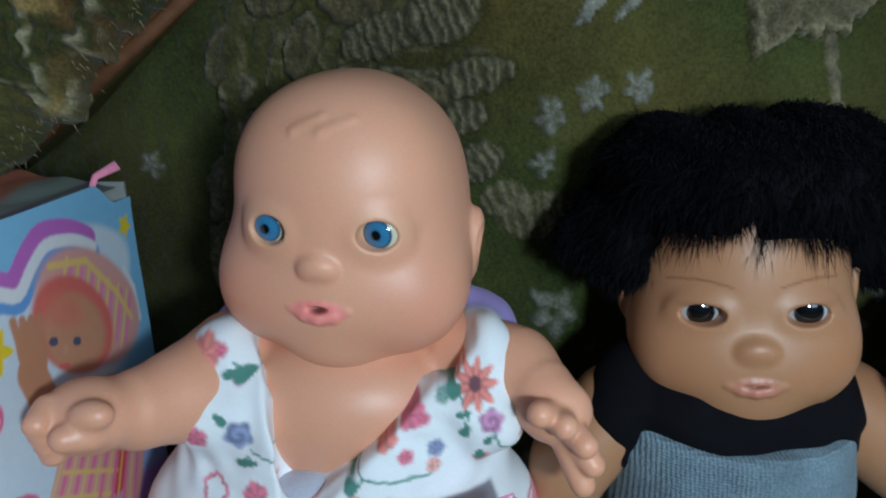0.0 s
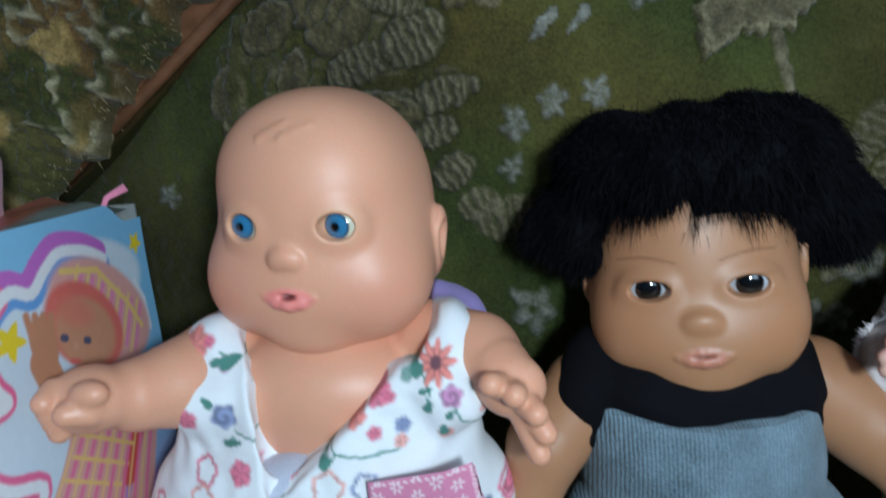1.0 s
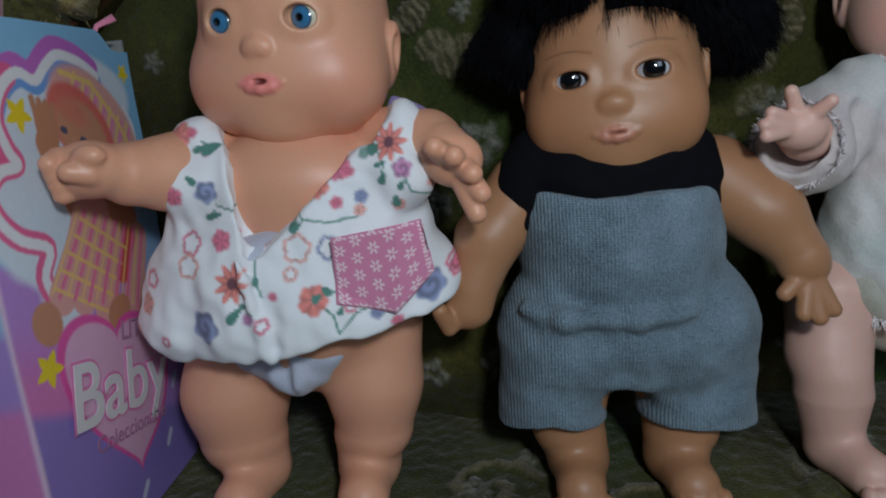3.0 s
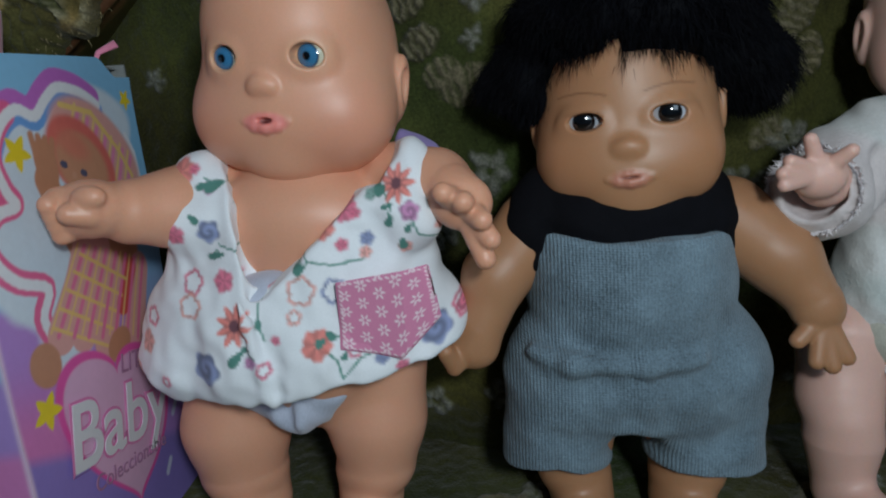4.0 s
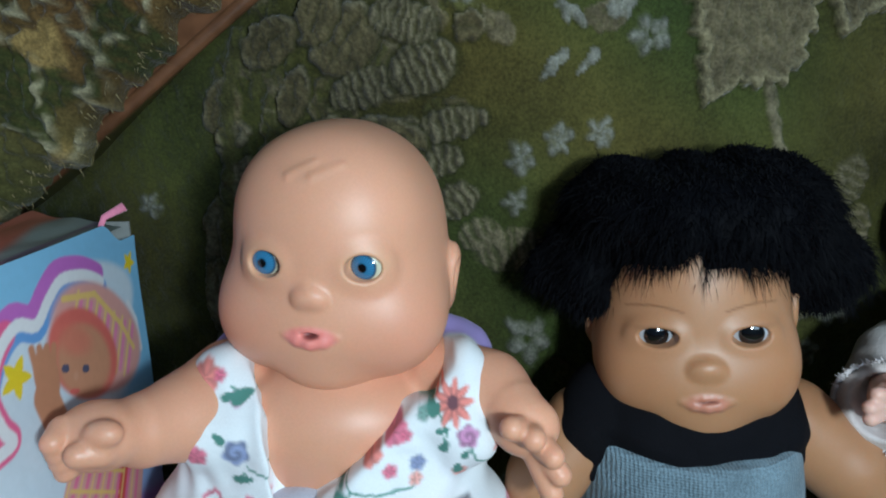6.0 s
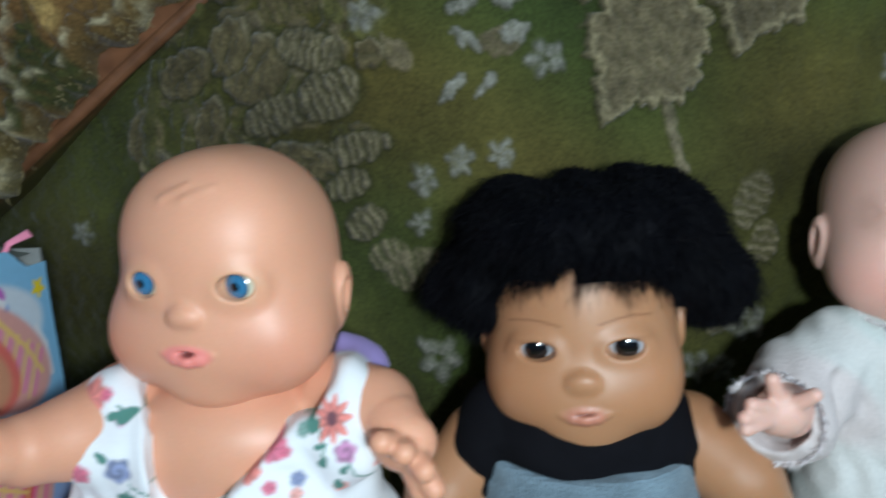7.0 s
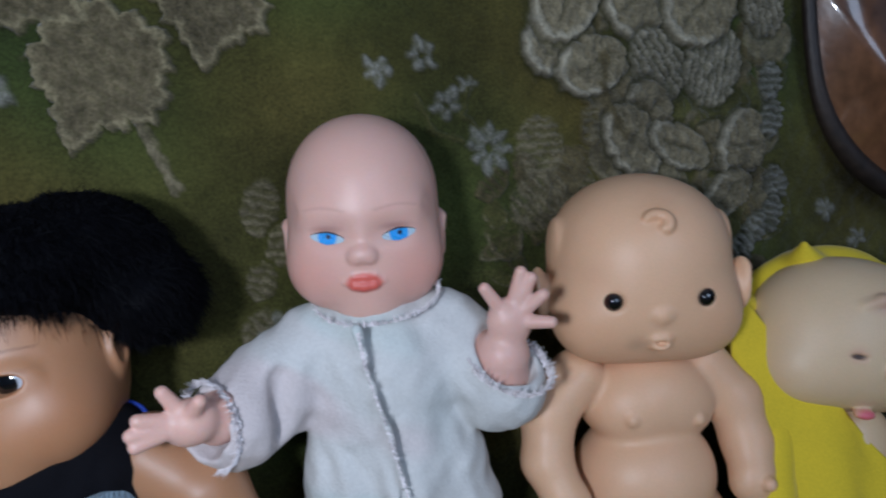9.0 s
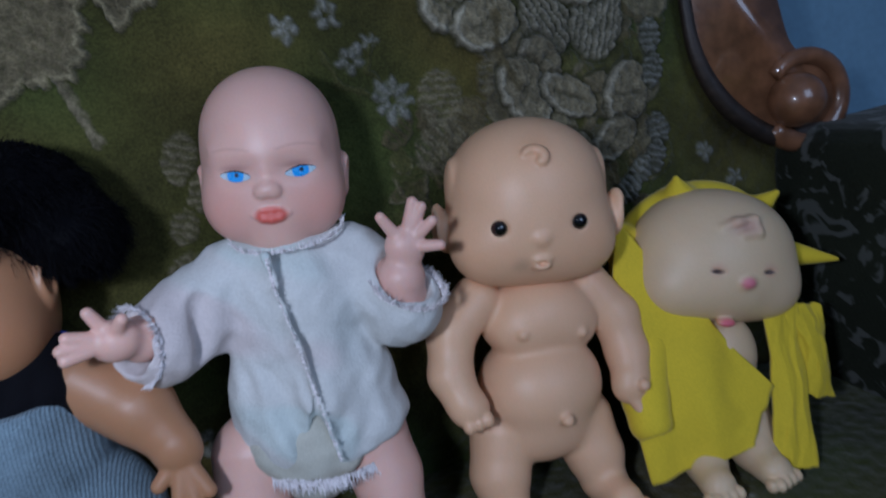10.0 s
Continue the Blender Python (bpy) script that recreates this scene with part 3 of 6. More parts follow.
def sweep(points, radii, sides=12, squash=1.0, bm=None):
    """A round bar along the points, flattened in depth by squash."""
    bm = bm or bmesh.new()
    rings = []
    for i, p in enumerate(points):
        d = (points[min(i + 1, len(points) - 1)] - points[max(i - 1, 0)]).normalized()
        side = Vector((0, 1, 0)) if abs(d.y) < 0.9 else Vector((1, 0, 0))
        a = d.cross(side).normalized()
        b = a.cross(d).normalized()
        r = radii[i] if isinstance(radii, (list, tuple)) else radii
        rings.append([bm.verts.new(p + a * r * math.cos(6.2832 * k / sides) + b * r * squash * math.sin(6.2832 * k / sides)) for k in range(sides)])
    for m, n in zip(rings, rings[1:]):
        for k in range(sides):
            bm.faces.new((m[k], m[(k + 1) % sides], n[(k + 1) % sides], n[k]))
    bm.faces.new(rings[0][::-1])
    bm.faces.new(rings[-1])
    bmesh.ops.recalc_face_normals(bm, faces=bm.faces[:])
    return bm


def plate(outline, y0, y1, bevel=0.008):
    """A flat board with the outline (x, z), between two depths."""
    bm = bmesh.new()
    f = bm.faces.new([bm.verts.new((x, y0, z)) for x, z in outline])
    r = bmesh.ops.extrude_face_region(bm, geom=[f])
    for v in (g for g in r["geom"] if isinstance(g, bmesh.types.BMVert)):
        v.co.y = y1
    bmesh.ops.recalc_face_normals(bm, faces=bm.faces[:])
    bmesh.ops.bevel(bm, geom=[e for e in bm.edges if abs(e.verts[0].co.y - e.verts[1].co.y) < 1e-6 and e.verts[0].co.y == y0],
                    offset=bevel, segments=3, profile=0.6, affect="EDGES")
    return bm


def make_rails():
    # rail beside the blue wall, with a scroll at its foot
    inner = curve_points([(0.722, 0, 1.02), (0.732, 0, 0.90), (0.734, 0, 0.80), (0.742, 0, 0.748), (0.764, 0, 0.706), (0.797, 0, 0.674), (0.828, 0, 0.660), (0.872, 0, 0.660)], 6)
    outer = curve_points([(0.890, 0, 0.690), (0.868, 0, 0.735), (0.838, 0, 0.742), (0.822, 0, 0.790), (0.800, 0, 0.90), (0.79, 0, 1.02)], 6)
    part("top_rail", plate([(p.x, p.z) for p in inner] + [(p.x, p.z) for p in outer], 0.420, 0.47, 0.010), WOOD, sofa, "varnished red-brown wooden rail")
    line = [Vector((p.x - 0.004, 0.425, p.z)) for p in inner]
    part("rail_moulding", sweep(line, [0.006 + 0.004 * smoothstep(0.2, 0.7, i / len(line)) for i in range(len(line))], 12, 0.9), OLD_WOOD, sofa, "dark worn moulding along the rail")
    bead = bmesh.new()
    bmesh.ops.create_uvsphere(bead, u_segments=32, v_segments=20, radius=0.026)
    bmesh.ops.transform(bead, matrix=Matrix.Translation((0.830, 0.412, 0.694)), verts=bead.verts)
    part("scroll_knob", bead, WOOD, sofa, "polished round scroll knob")
    coil = [Vector((0.846 + (0.040 + 0.004 * t) * math.cos(a), 0.424 - 0.006 * t, 0.692 + (0.040 + 0.002 * t) * math.sin(a)))
            for t, a in ((i / 23, radians(-150 + 290 * i / 23)) for i in range(24))]
    part("scroll_ring", sweep(coil, [0.012 - 0.005 * i / 23 for i in range(24)], 12, 0.9), WOOD, sofa, "carved wooden volute")
    # rail under the throw
    inner = curve_points([(0.02, 0, 0.955), (-0.055, 0, 0.905), (-0.131, 0, 0.848), (-0.205, 0, 0.790), (-0.295, 0, 0.722), (-0.40, 0, 0.665)], 6)
    outer = [Vector((p.x - 0.050, 0, p.z + 0.075)) for p in reversed(inner)]
    part("top_rail", plate([(p.x, p.z) for p in inner] + [(p.x, p.z) for p in outer], 0.398, 0.45, 0.010), WOOD, sofa, "varnished red-brown wooden rail")
    line = [Vector((p.x + 0.002, 0.400, p.z)) for p in inner]
    part("rail_moulding", sweep(line, 0.005, 10, 0.9), WOOD, sofa, "worn red-brown moulding along the rail")


def make_arms():
    for x0, x1 in ((0.830, 1.03), (-0.58, -0.42)):
        bm = block((x0, -0.22, 0.20), (x1, 0.475, 0.668), 0.045, 5)
        bmesh.ops.subdivide_edges(bm, edges=bm.edges[:], cuts=3, use_grid_fill=True)
        for v in bm.verts:
            v.co += Vector((0.006, 0, 0.006)) * noise.noise(v.co * 11)
        part("arm", bm, DARK_VELVET, sofa, "padded arm in dark patterned velvet")
    part("base", block((-0.44, -0.19, 0.14), (0.90, 0.54, 0.268), 0.012), OLD_WOOD, sofa, "dark wooden seat frame")
    for x in (-0.50, 0.95):
        for y in (-0.16, 0.38):
            leg = sweep([Vector((x, y, 0.0)), Vector((x, y, 0.05)), Vector((x, y, 0.13)), Vector((x, y, 0.205))], [0.018, 0.026, 0.034, 0.036], 14)
            part("leg", leg, OLD_WOOD, sofa, "turned dark wooden leg")


make_rails()
make_arms()


# ---- throw over the rail ----
def make_throw():
    s, t = np.meshgrid(np.arange(-0.30, 0.34, 0.0022), np.arange(0, 0.30, 0.0022), indexing="ij")
    w = Weave(s, t, (0.115, 0.085, 0.028), 21)
    big, mid = wobble(s, t, 45, 31), wobble(s, t, 120, 32)
    w.lay(smoothstep(0.25, 0.5, big + 0.3 * mid), (0.045, 0.050, 0.014), 0.0)
    w.lay(smoothstep(0.30, 0.02, np.abs(wobble(s, t, 50, 33) + 0.45 * mid)) * smoothstep(-0.5, 0.4, wobble(s, t, 300, 37)), (0.38, 0.34, 0.21), 0.006)
    w.h += 0.0035 * wobble(s, t, 420, 38)
    w.lay(smoothstep(0.55, 0.8, wobble(s, t, 80, 34)), (0.32, 0.22, 0.075), 0.004)
    c, n = math.cos(radians(37)), math.sin(radians(37))
    edge = 0.007 * wobble(s, t * 0, 95, 35) + 0.004 * wobble(s, t * 0, 320, 36)
    dip = 0.012 * smoothstep(0.05, -0.3, s)
    edge = edge + 0.010 * smoothstep(0.02, 0.09, s)
    x = -0.217 + s * c - (t + edge - dip) * n
    z = 0.780 + s * n + (t + edge - dip) * c - 0.035 * smoothstep(0.0, -0.3, s)
    thick = 0.022 * np.sqrt(np.clip(1 - (1 - t / 0.022) ** 2, 0, 1)) * (t < 0.022) + 0.022 * (t >= 0.022)
    front = np.stack([x, 0.397 - thick - w.h, z], -1).reshape(-1, 3)
    rear = np.stack([x, 0.397 + 0 * t, z], -1).reshape(-1, 3)
    f = grid_faces(*s.shape)
    base = (-0.30, 0.40, 0.75)
    # loose yarn ends along the rim
    tuft_v, tuft_f, rng, at = [], [], random.Random(5), 2 * len(front)
    for i in range(420):
        k = rng.randrange(s.shape[0]) * s.shape[1] + rng.randrange(0, 5)
        p = Vector(front[k])
        d = Vector((rng.uniform(0.0, 0.9), rng.uniform(-0.5, 0.1), rng.uniform(-1.0, -0.1))).normalized() * rng.uniform(0.002, 0.008)
        o = Vector((0.0004, 0, 0.0003))
        tuft_v += [p - o, p + o, p + d]
        tuft_f.append((at, at + 1, at + 2))
        at += 3
    dye = np.concatenate([w.c.reshape(-1, 3)] * 2 + [np.tile((0.30, 0.24, 0.12), (len(tuft_v), 1))])
    ob = mesh_object("throw", np.concatenate([front, rear, np.array(tuft_v)]), list(f[:, ::-1]) + list(f + len(front)) + tuft_f, VELVET, None, base, dye)
    tagged(ob, "shaggy olive and cream throw lying over the sofa's wooden rail", "throw")


make_throw()


# ---- dolls ----
def eyeball(m, c, r, gaze, iris, pupil, colour, rim, white, seg=40):
    """A glass eye: rings of pupil, iris and white round the direction of gaze (degrees to the side and up)."""
    q = m @ pose(*c, gaze[1], 0, -gaze[0])
    th, ph = np.meshgrid(np.linspace(0.001, 2.2, seg), np.linspace(0, 2 * np.pi, 2 * seg), indexing="ij")
    rr = r
    p = np.stack([rr * np.sin(th) * np.cos(ph), -rr * np.cos(th), rr * np.sin(th) * np.sin(ph)], -1).reshape(-1, 3)
    a = np.array(q.to_3x3())
    v = p @ a.T + np.array(q.translation)
    th, ph = th.ravel(), ph.ravel()
    col = np.tile(np.array(white, dtype=np.float32), (len(v), 1))
    streak = 1 + 0.25 * np.sin(ph * 23) + 0.2 * np.sin(ph * 41 + 1)
    ir = np.array(colour)[None] * streak[:, None]
    k = smoothstep(iris * 0.78, iris * 0.98, th)[:, None]
    ir = ir * (1 - k) + np.array(rim)[None] * k
    k = (1 - smoothstep(iris * 0.97, iris * 1.05, th))[:, None]
    col = col * (1 - k) + ir * k
    k = (1 - smoothstep(pupil * 0.9, pupil * 1.1, th))[:, None]
    col = col * (1 - k) + np.array((0.004, 0.004, 0.005))[None] * k
    return v, grid_faces(seg, 2 * seg), col, 1


def foot(c, ankle, heading=0.0, size=1.0):
    """A short foot flat on the seat, with five toes."""
    a = Vector((ankle[0], ankle[1], SEAT))
    fwd = Vector((math.sin(radians(heading)), -math.cos(radians(heading)), 0))
    side = Vector((-fwd.y, fwd.x, 0))
    c.limb(a + Vector((0, 0, 0.013 * size)) - fwd * 0.006, a + fwd * 0.026 * size + Vector((0, 0, 0.011 * size)), 0.0165 * size, 0.0155 * size, 0.008)
    for i in range(5):
        s = (i - 2) * 0.0072 * size
        c.ball(tuple(a + fwd * (0.043 - abs(i - 1) * 0.0022) * size + side * s + Vector((0, 0, 0.0075 * size))), (0.0047 * size, 0.0062 * size, 0.0062 * size), 0.0018)
    return c


def ear(c, x, y, z, side, s=1.0, k=0.004):
    c.ball((x, y, z), (0.006 * s, 0.012 * s, 0.019 * s), k, (0, side * 8, side * 16))
    c.ball((x + side * 0.005 * s, y - 0.004 * s, z + 0.001), (0.0035 * s, 0.006 * s, 0.010 * s), 0.003, (0, 0, side * 16), cut=True)


def finish(name, lumps, pieces, paint, mats, base, label, category="doll"):
    """One doll out of its lumps of clay (trunk, head) and its painted or inset pieces."""
    skins = []
    for c in lumps:
        v, f = c.skin()
        skins.append((v, f, paint(v).c, 0))
    v, f, dye, idx = join(skins + pieces)
    ob = mesh_object(name, v, f, mats, None, base, dye, idx)
    return tagged(ob, label, category)


def face_depth(c):
    """Depth of the front of a lump of clay, in the frame of its own head, by searching along its axis."""
    def f(X, Z):
        out = np.zeros_like(X)
        for i in np.ndindex(X.shape):
            y = -0.09
            for _ in range(260):
                p = c.m @ Vector((X[i], y, Z[i]))
                g = ((np.array(p) - c.lo) / c.h).round().astype(int)
                if (g >= 0).all() and (g < c.n).all():
                    d = c.f[tuple(g)]
                    if d < 0.0002:
                        break
                    y += max(min(float(d), 0.004) * 0.7, 0.0003)
                else:
                    y += 0.002
            out[i] = y
        return out
    return f


def front(c, x, z):
    return float(face_depth(c)(np.array([float(x)]), np.array([float(z)]))[0])


def socket(c, x, z, half, high, turn, r, puff=0.0004, sink=0.0004):
    """Opens an eye between soft lids; returns the centre of the eyeball."""
    y, out = front(c, x, z), 20 if x > 0 else -20
    c.ball((x, y + 0.004, z), (half + 0.0018, 0.0040 + puff, high + 0.0022), 0.008, (0, turn, out))
    c.ball((x, y - 0.003, z), (half, 0.013, high), 0.0012, (0, turn, out * 0.5), cut=True)
    return x, y + r + sink, z


def nose(c, z, wide, tip):
    """A snub nose with its wings; z: height of the tip, tip: how far it stands out."""
    y = front(c, 0, z)
    c.ball((0, y - tip * 0.30, z), (wide * 0.56, tip * 0.66, wide * 0.44), 0.0065)
    for s in (-1, 1):
        c.ball((s * wide * 0.62, y + tip * 0.05, z - 0.0014), (wide * 0.36, tip * 0.46, wide * 0.36), 0.0040)


def lips(c, z, wide, upper, lower, gap, out=0.0010):
    """A bowed upper lip, a fuller lower one and the gap between them; returns the depth of the lips."""
    at = [front(c, k * wide, z) for k in (0, 0.5, 0.9)]
    for s in (-1, 1):
        c.limbs([(s * wide, at[2] + 0.0010, z - 0.0002), (s * wide * 0.5, at[1] + 0.0012 - out, z + upper * 0.85), (s * wide * 0.16, at[0] + 0.0012 - out, z + upper), (0, at[0] + 0.0014 - out, z + upper * 0.8)],
                [0.0009, upper * 0.60, upper * 0.70, upper * 0.6], 0.0022)
        c.limbs([(s * wide * 0.95, at[2] + 0.0010, z - 0.0008), (s * wide * 0.5, at[1] + 0.0014 - out, z - lower * 0.75), (0, at[0] + 0.0012 - out, z - lower * 0.9)], [0.0009, lower * 0.62, lower * 0.74], 0.0024)
    if gap:
        c.ball((0, at[0] - out - 0.001, z), gap, 0.0010, cut=True)
    return at[0] - out


PEACH, TAN, ROSE, BEIGE = (0.72, 0.370, 0.235), (0.42, 0.215, 0.108), (0.72, 0.450, 0.370), (0.75, 0.468, 0.280)


def bald_doll():
    c = Clay((-0.185, 0.165, 0.418), (0.095, 0.36, 0.802), 0.0013)
    # trunk
    c.ball((-0.046, 0.285, 0.60), (0.058, 0.042, 0.075), 0.01)
    c.ball((-0.047, 0.268, 0.635), (0.056, 0.034, 0.034), 0.012)
    c.ball((-0.048, 0.268, 0.560), (0.058, 0.042, 0.045), 0.012)
    c.ball((-0.055, 0.285, 0.530), (0.062, 0.042, 0.035), 0.012)
    c.limb((-0.045, 0.288, 0.645), (-0.040, 0.290, 0.69), 0.036, 0.034, 0.008)
    # legs
    c.limbs([(-0.098, 0.284, 0.535), (-0.107, 0.277, 0.497), (-0.106, 0.275, 0.468)], [0.036, 0.034, 0.029], 0.008)
    c.limb((-0.101, 0.277, 0.460), (-0.099, 0.277, 0.442), 0.024, 0.021, 0.003)
    c.limbs([(-0.012, 0.284, 0.54), (-0.013, 0.277, 0.50), (-0.015, 0.275, 0.470)], [0.034, 0.031, 0.026], 0.008)
    c.limb((-0.020, 0.277, 0.462), (-0.021, 0.277, 0.442), 0.0235, 0.021, 0.003)
    foot(c, (-0.098, 0.268, 0), -6, 1.05)
    foot(c, (-0.022, 0.268, 0), 4, 1.05)
    # arms
    c.limbs([(-0.100, 0.275, 0.652), (-0.113, 0.248, 0.648), (-0.126, 0.228, 0.651)], [0.024, 0.021, 0.0175], 0.006)
    c.ball((-0.139, 0.214, 0.656), (0.0195, 0.017, 0.0155), 0.004)
    for i in range(4):
        c.limb((-0.150 + 0.001 * i, 0.206 + 0.003 * i, 0.6635 - 0.0055 * i), (-0.150, 0.198 + 0.002 * i, 0.6615 - 0.0055 * i), 0.006, 0.0052, 0.0018)
    c.limb((-0.132, 0.201, 0.655), (-0.139, 0.1955, 0.657), 0.0062, 0.0055, 0.0022)
    c.ball((-0.130, 0.2005, 0.664), (0.0085, 0.006, 0.006), 0.003)
    c.limbs([(0.012, 0.280, 0.652), (0.036, 0.262, 0.652), (0.046, 0.246, 0.650)], [0.024, 0.020, 0.016], 0.006)
    c.ball((0.052, 0.236, 0.646), (0.016, 0.012, 0.015), 0.005)
    for tip in ((0.043, 0.218, 0.655), (0.053, 0.217, 0.650), (0.062, 0.219, 0.640), (0.066, 0.222, 0.629), (0.063, 0.224, 0.618)):
        c.limb(Vector((0.052, 0.236, 0.645)).lerp(Vector(tip), 0.4), tip, 0.0066, 0.0056, 0.0016)
    # head
    h = Clay((-0.120, 0.195, 0.640), (0.040, 0.365, 0.800), 0.0009)
    m = h.m = pose(-0.0397, 0.287, 0.722, 2, 2, -7.5)
    h.ball((0, 0.008, 0.016), (0.0520, 0.057, 0.0510), 0.012)
    h.ball((0, -0.004, -0.026), (0.0535, 0.049, 0.0400), 0.034)
    for s in (-1, 1):
        h.ball((s * 0.0320, -0.023, -0.027), (0.0215, 0.0225, 0.023), 0.020)
        ear(h, s * 0.0555, 0.008, -0.014, s, 1.0)
    h.ball((0, -0.026, 0.030), (0.034, 0.020, 0.026), 0.030)
    h.ball((0, -0.037, -0.028), (0.021, 0.0105, 0.015), 0.018)
    h.ball((0, -0.034, -0.050), (0.016, 0.012, 0.010), 0.014)
    holes = [socket(h, s * 0.0232 + 0.0014, 0.0062, 0.0086, 0.0064, s * 4, 0.0104) for s in (-1, 1)]
    nose(h, -0.0070, 0.0076, 0.0038)
    ym = lips(h, -0.0254, 0.0124, 0.0016, 0.0040, (0.0044, 0.0044, 0.0016), 0.0004)
    for a, b in (((-0.010, 0.0455), (0.001, 0.0515)), ((0.001, 0.0455), (0.013, 0.0505))):
        h.limb((a[0], front(h, *a) + 0.0014, a[1]), (b[0], front(h, *b) + 0.0012, b[1]), 0.0013, 0.0008, 0.003)

    def paint(v):
        p = Paint(v, PEACH)
        for s in (-1, 1):
            p.spot(m, (s * 0.038, -0.040, -0.030), 0.030, (0.68, 0.28, 0.19), 0.45, 1.0)
            p.spot(m, (s * 0.0232 + 0.0014, -0.047, 0.007), (0.0140, 0.02, 0.0110), (0.62, 0.40, 0.22), 0.40, 0.6)
        p.spot(m, (0, ym, -0.0268), (0.0138, 0.010, 0.0062), (0.80, 0.26, 0.23), 0.92, 0.30)
        p.spot(m, (0, ym + 0.004, -0.0262), (0.0052, 0.0052, 0.0026), (0.10, 0.02, 0.02), 0.9, 0.6)
        p.spot(m, (-0.004, -0.042, 0.048), (0.015, 0.012, 0.006), (0.50, 0.25, 0.15), 0.45, 0.9)
        return p

    eyes = [eyeball(m, q, 0.0104, (8, 1), 0.63, 0.22, (0.055, 0.185, 0.36), (0.015, 0.045, 0.10), (0.62, 0.60, 0.46)) for q in holes]
    return finish("bald_doll", [c, h], eyes, paint, [SKIN, EYE], (-0.06, 0.275, SEAT), "bald peach vinyl baby doll with blue glass eyes")


def dark_doll():
    c = Clay((0.020, 0.20, 0.418), (0.290, 0.37, 0.790), 0.0013)
    c.ball((0.147, 0.29, 0.585), (0.058, 0.040, 0.060), 0.01)
    c.ball((0.150, 0.29, 0.525), (0.068, 0.042, 0.040), 0.012)
    c.limb((0.147, 0.292, 0.62), (0.147, 0.294, 0.66), 0.036, 0.034, 0.008)
    c.limbs([(0.114, 0.285, 0.500), (0.113, 0.280, 0.462)], [0.030, 0.0235], 0.008)
    c.limb((0.117, 0.279, 0.452), (0.119, 0.279, 0.438), 0.0215, 0.020, 0.003)
    c.limbs([(0.186, 0.285, 0.500), (0.187, 0.280, 0.460)], [0.030, 0.0245], 0.008)
    c.limb((0.184, 0.279, 0.452), (0.183, 0.279, 0.438), 0.0215, 0.020, 0.003)
    foot(c, (0.119, 0.270, 0), -5)
    foot(c, (0.183, 0.270, 0), 5)
    c.limbs([(0.092, 0.287, 0.618), (0.068, 0.278, 0.592), (0.057, 0.270, 0.563)], [0.024, 0.020, 0.0155], 0.006)
    c.ball((0.053, 0.266, 0.551), (0.0155, 0.012, 0.014), 0.005)
    for i in range(4):
        c.limb((0.047 - 0.003 * i, 0.262 - 0.001 * i, 0.546 + 0.001 * i), (0.041 - 0.0015 * i, 0.258 - 0.002 * i, 0.541 + 0.0045 * i), 0.0056, 0.005, 0.0018)
    c.limbs([(0.206, 0.287, 0.620), (0.234, 0.277, 0.598), (0.251, 0.268, 0.574)], [0.025, 0.0215, 0.0150], 0.006)
    c.ball((0.253, 0.265, 0.567), (0.0145, 0.011, 0.013), 0.005)
    for tip in ((0.239, 0.257, 0.553), (0.249, 0.254, 0.541), (0.258, 0.254, 0.538), (0.2665, 0.256, 0.542)):
        c.limb(Vector((0.254, 0.263, 0.566)).lerp(Vector(tip), 0.30), tip, 0.0058, 0.0048, 0.0014)
    h = Clay((0.070, 0.210, 0.605), (0.225, 0.365, 0.775), 0.0009)
    m = h.m = pose(0.1480, 0.298, 0.685, 2, -4, -10)
    h.ball((0, 0.006, 0.022), (0.0490, 0.052, 0.0510), 0.012)
    h.ball((0, -0.003, -0.024), (0.0485, 0.0445, 0.0420), 0.034)
    for s in (-1, 1):
        h.ball((s * 0.0265, -0.026, -0.025), (0.0210, 0.021, 0.023), 0.020)
        ear(h, s * 0.0520, 0.004, -0.004, s, 0.9)
    h.ball((0, -0.041, -0.029), (0.020, 0.012, 0.016), 0.018)
    h.ball((0, -0.035, -0.048), (0.016, 0.013, 0.011), 0.016)
    holes = [socket(h, s * 0.0222, 0.0010, 0.0098, 0.0049, s * 2, 0.0108) for s in (-1, 1)]
    nose(h, -0.0128, 0.0076, 0.0036)
    ym = lips(h, -0.0290, 0.0118, 0.0016, 0.0032, (0.0050, 0.0032, 0.0005), 0.0003)

    def paint(v):
        p = Paint(v, TAN)
        for s in (-1, 1):
            p.spot(m, (s * 0.030, -0.036, -0.022), 0.026, (0.44, 0.19, 0.085), 0.45, 1.0)
            p.spot(m, (s * 0.0222, -0.045, 0.0052), (0.0125, 0.02, 0.0022), (0.16, 0.07, 0.035), 0.55, 0.9)
            for i in range(12):
                t = i / 11
                p.spot(m, (s * (0.0105 + 0.0245 * t), -0.042, 0.0128 + 0.0034 * math.sin(0.4 + 2.3 * t)), (0.0018, 0.02, 0.0007), (0.15, 0.065, 0.03), 0.65, 0.8)
        p.spot(m, (0, ym, -0.0300), (0.0118, 0.010, 0.0062), (0.52, 0.21, 0.15), 0.75, 0.45)
        p.spot(m, (0, ym + 0.003, -0.0292), (0.0085, 0.0045, 0.0012), (0.10, 0.03, 0.025), 0.8, 0.6)
        return p

    pieces = [eyeball(m, q, 0.0108, (0, 0), 0.60, 0.50, (0.012, 0.009, 0.008), (0.008, 0.006, 0.006), (0.46, 0.50, 0.56)) for q in holes]
    pieces += [(*wig(), (0.01, 0.01, 0.01), 2)]
    return finish("dark_haired_doll", [c, h], pieces, paint, [SKIN, EYE, HAIR], (0.15, 0.275, SEAT), "tan vinyl baby doll with bushy black hair standing on the sofa")


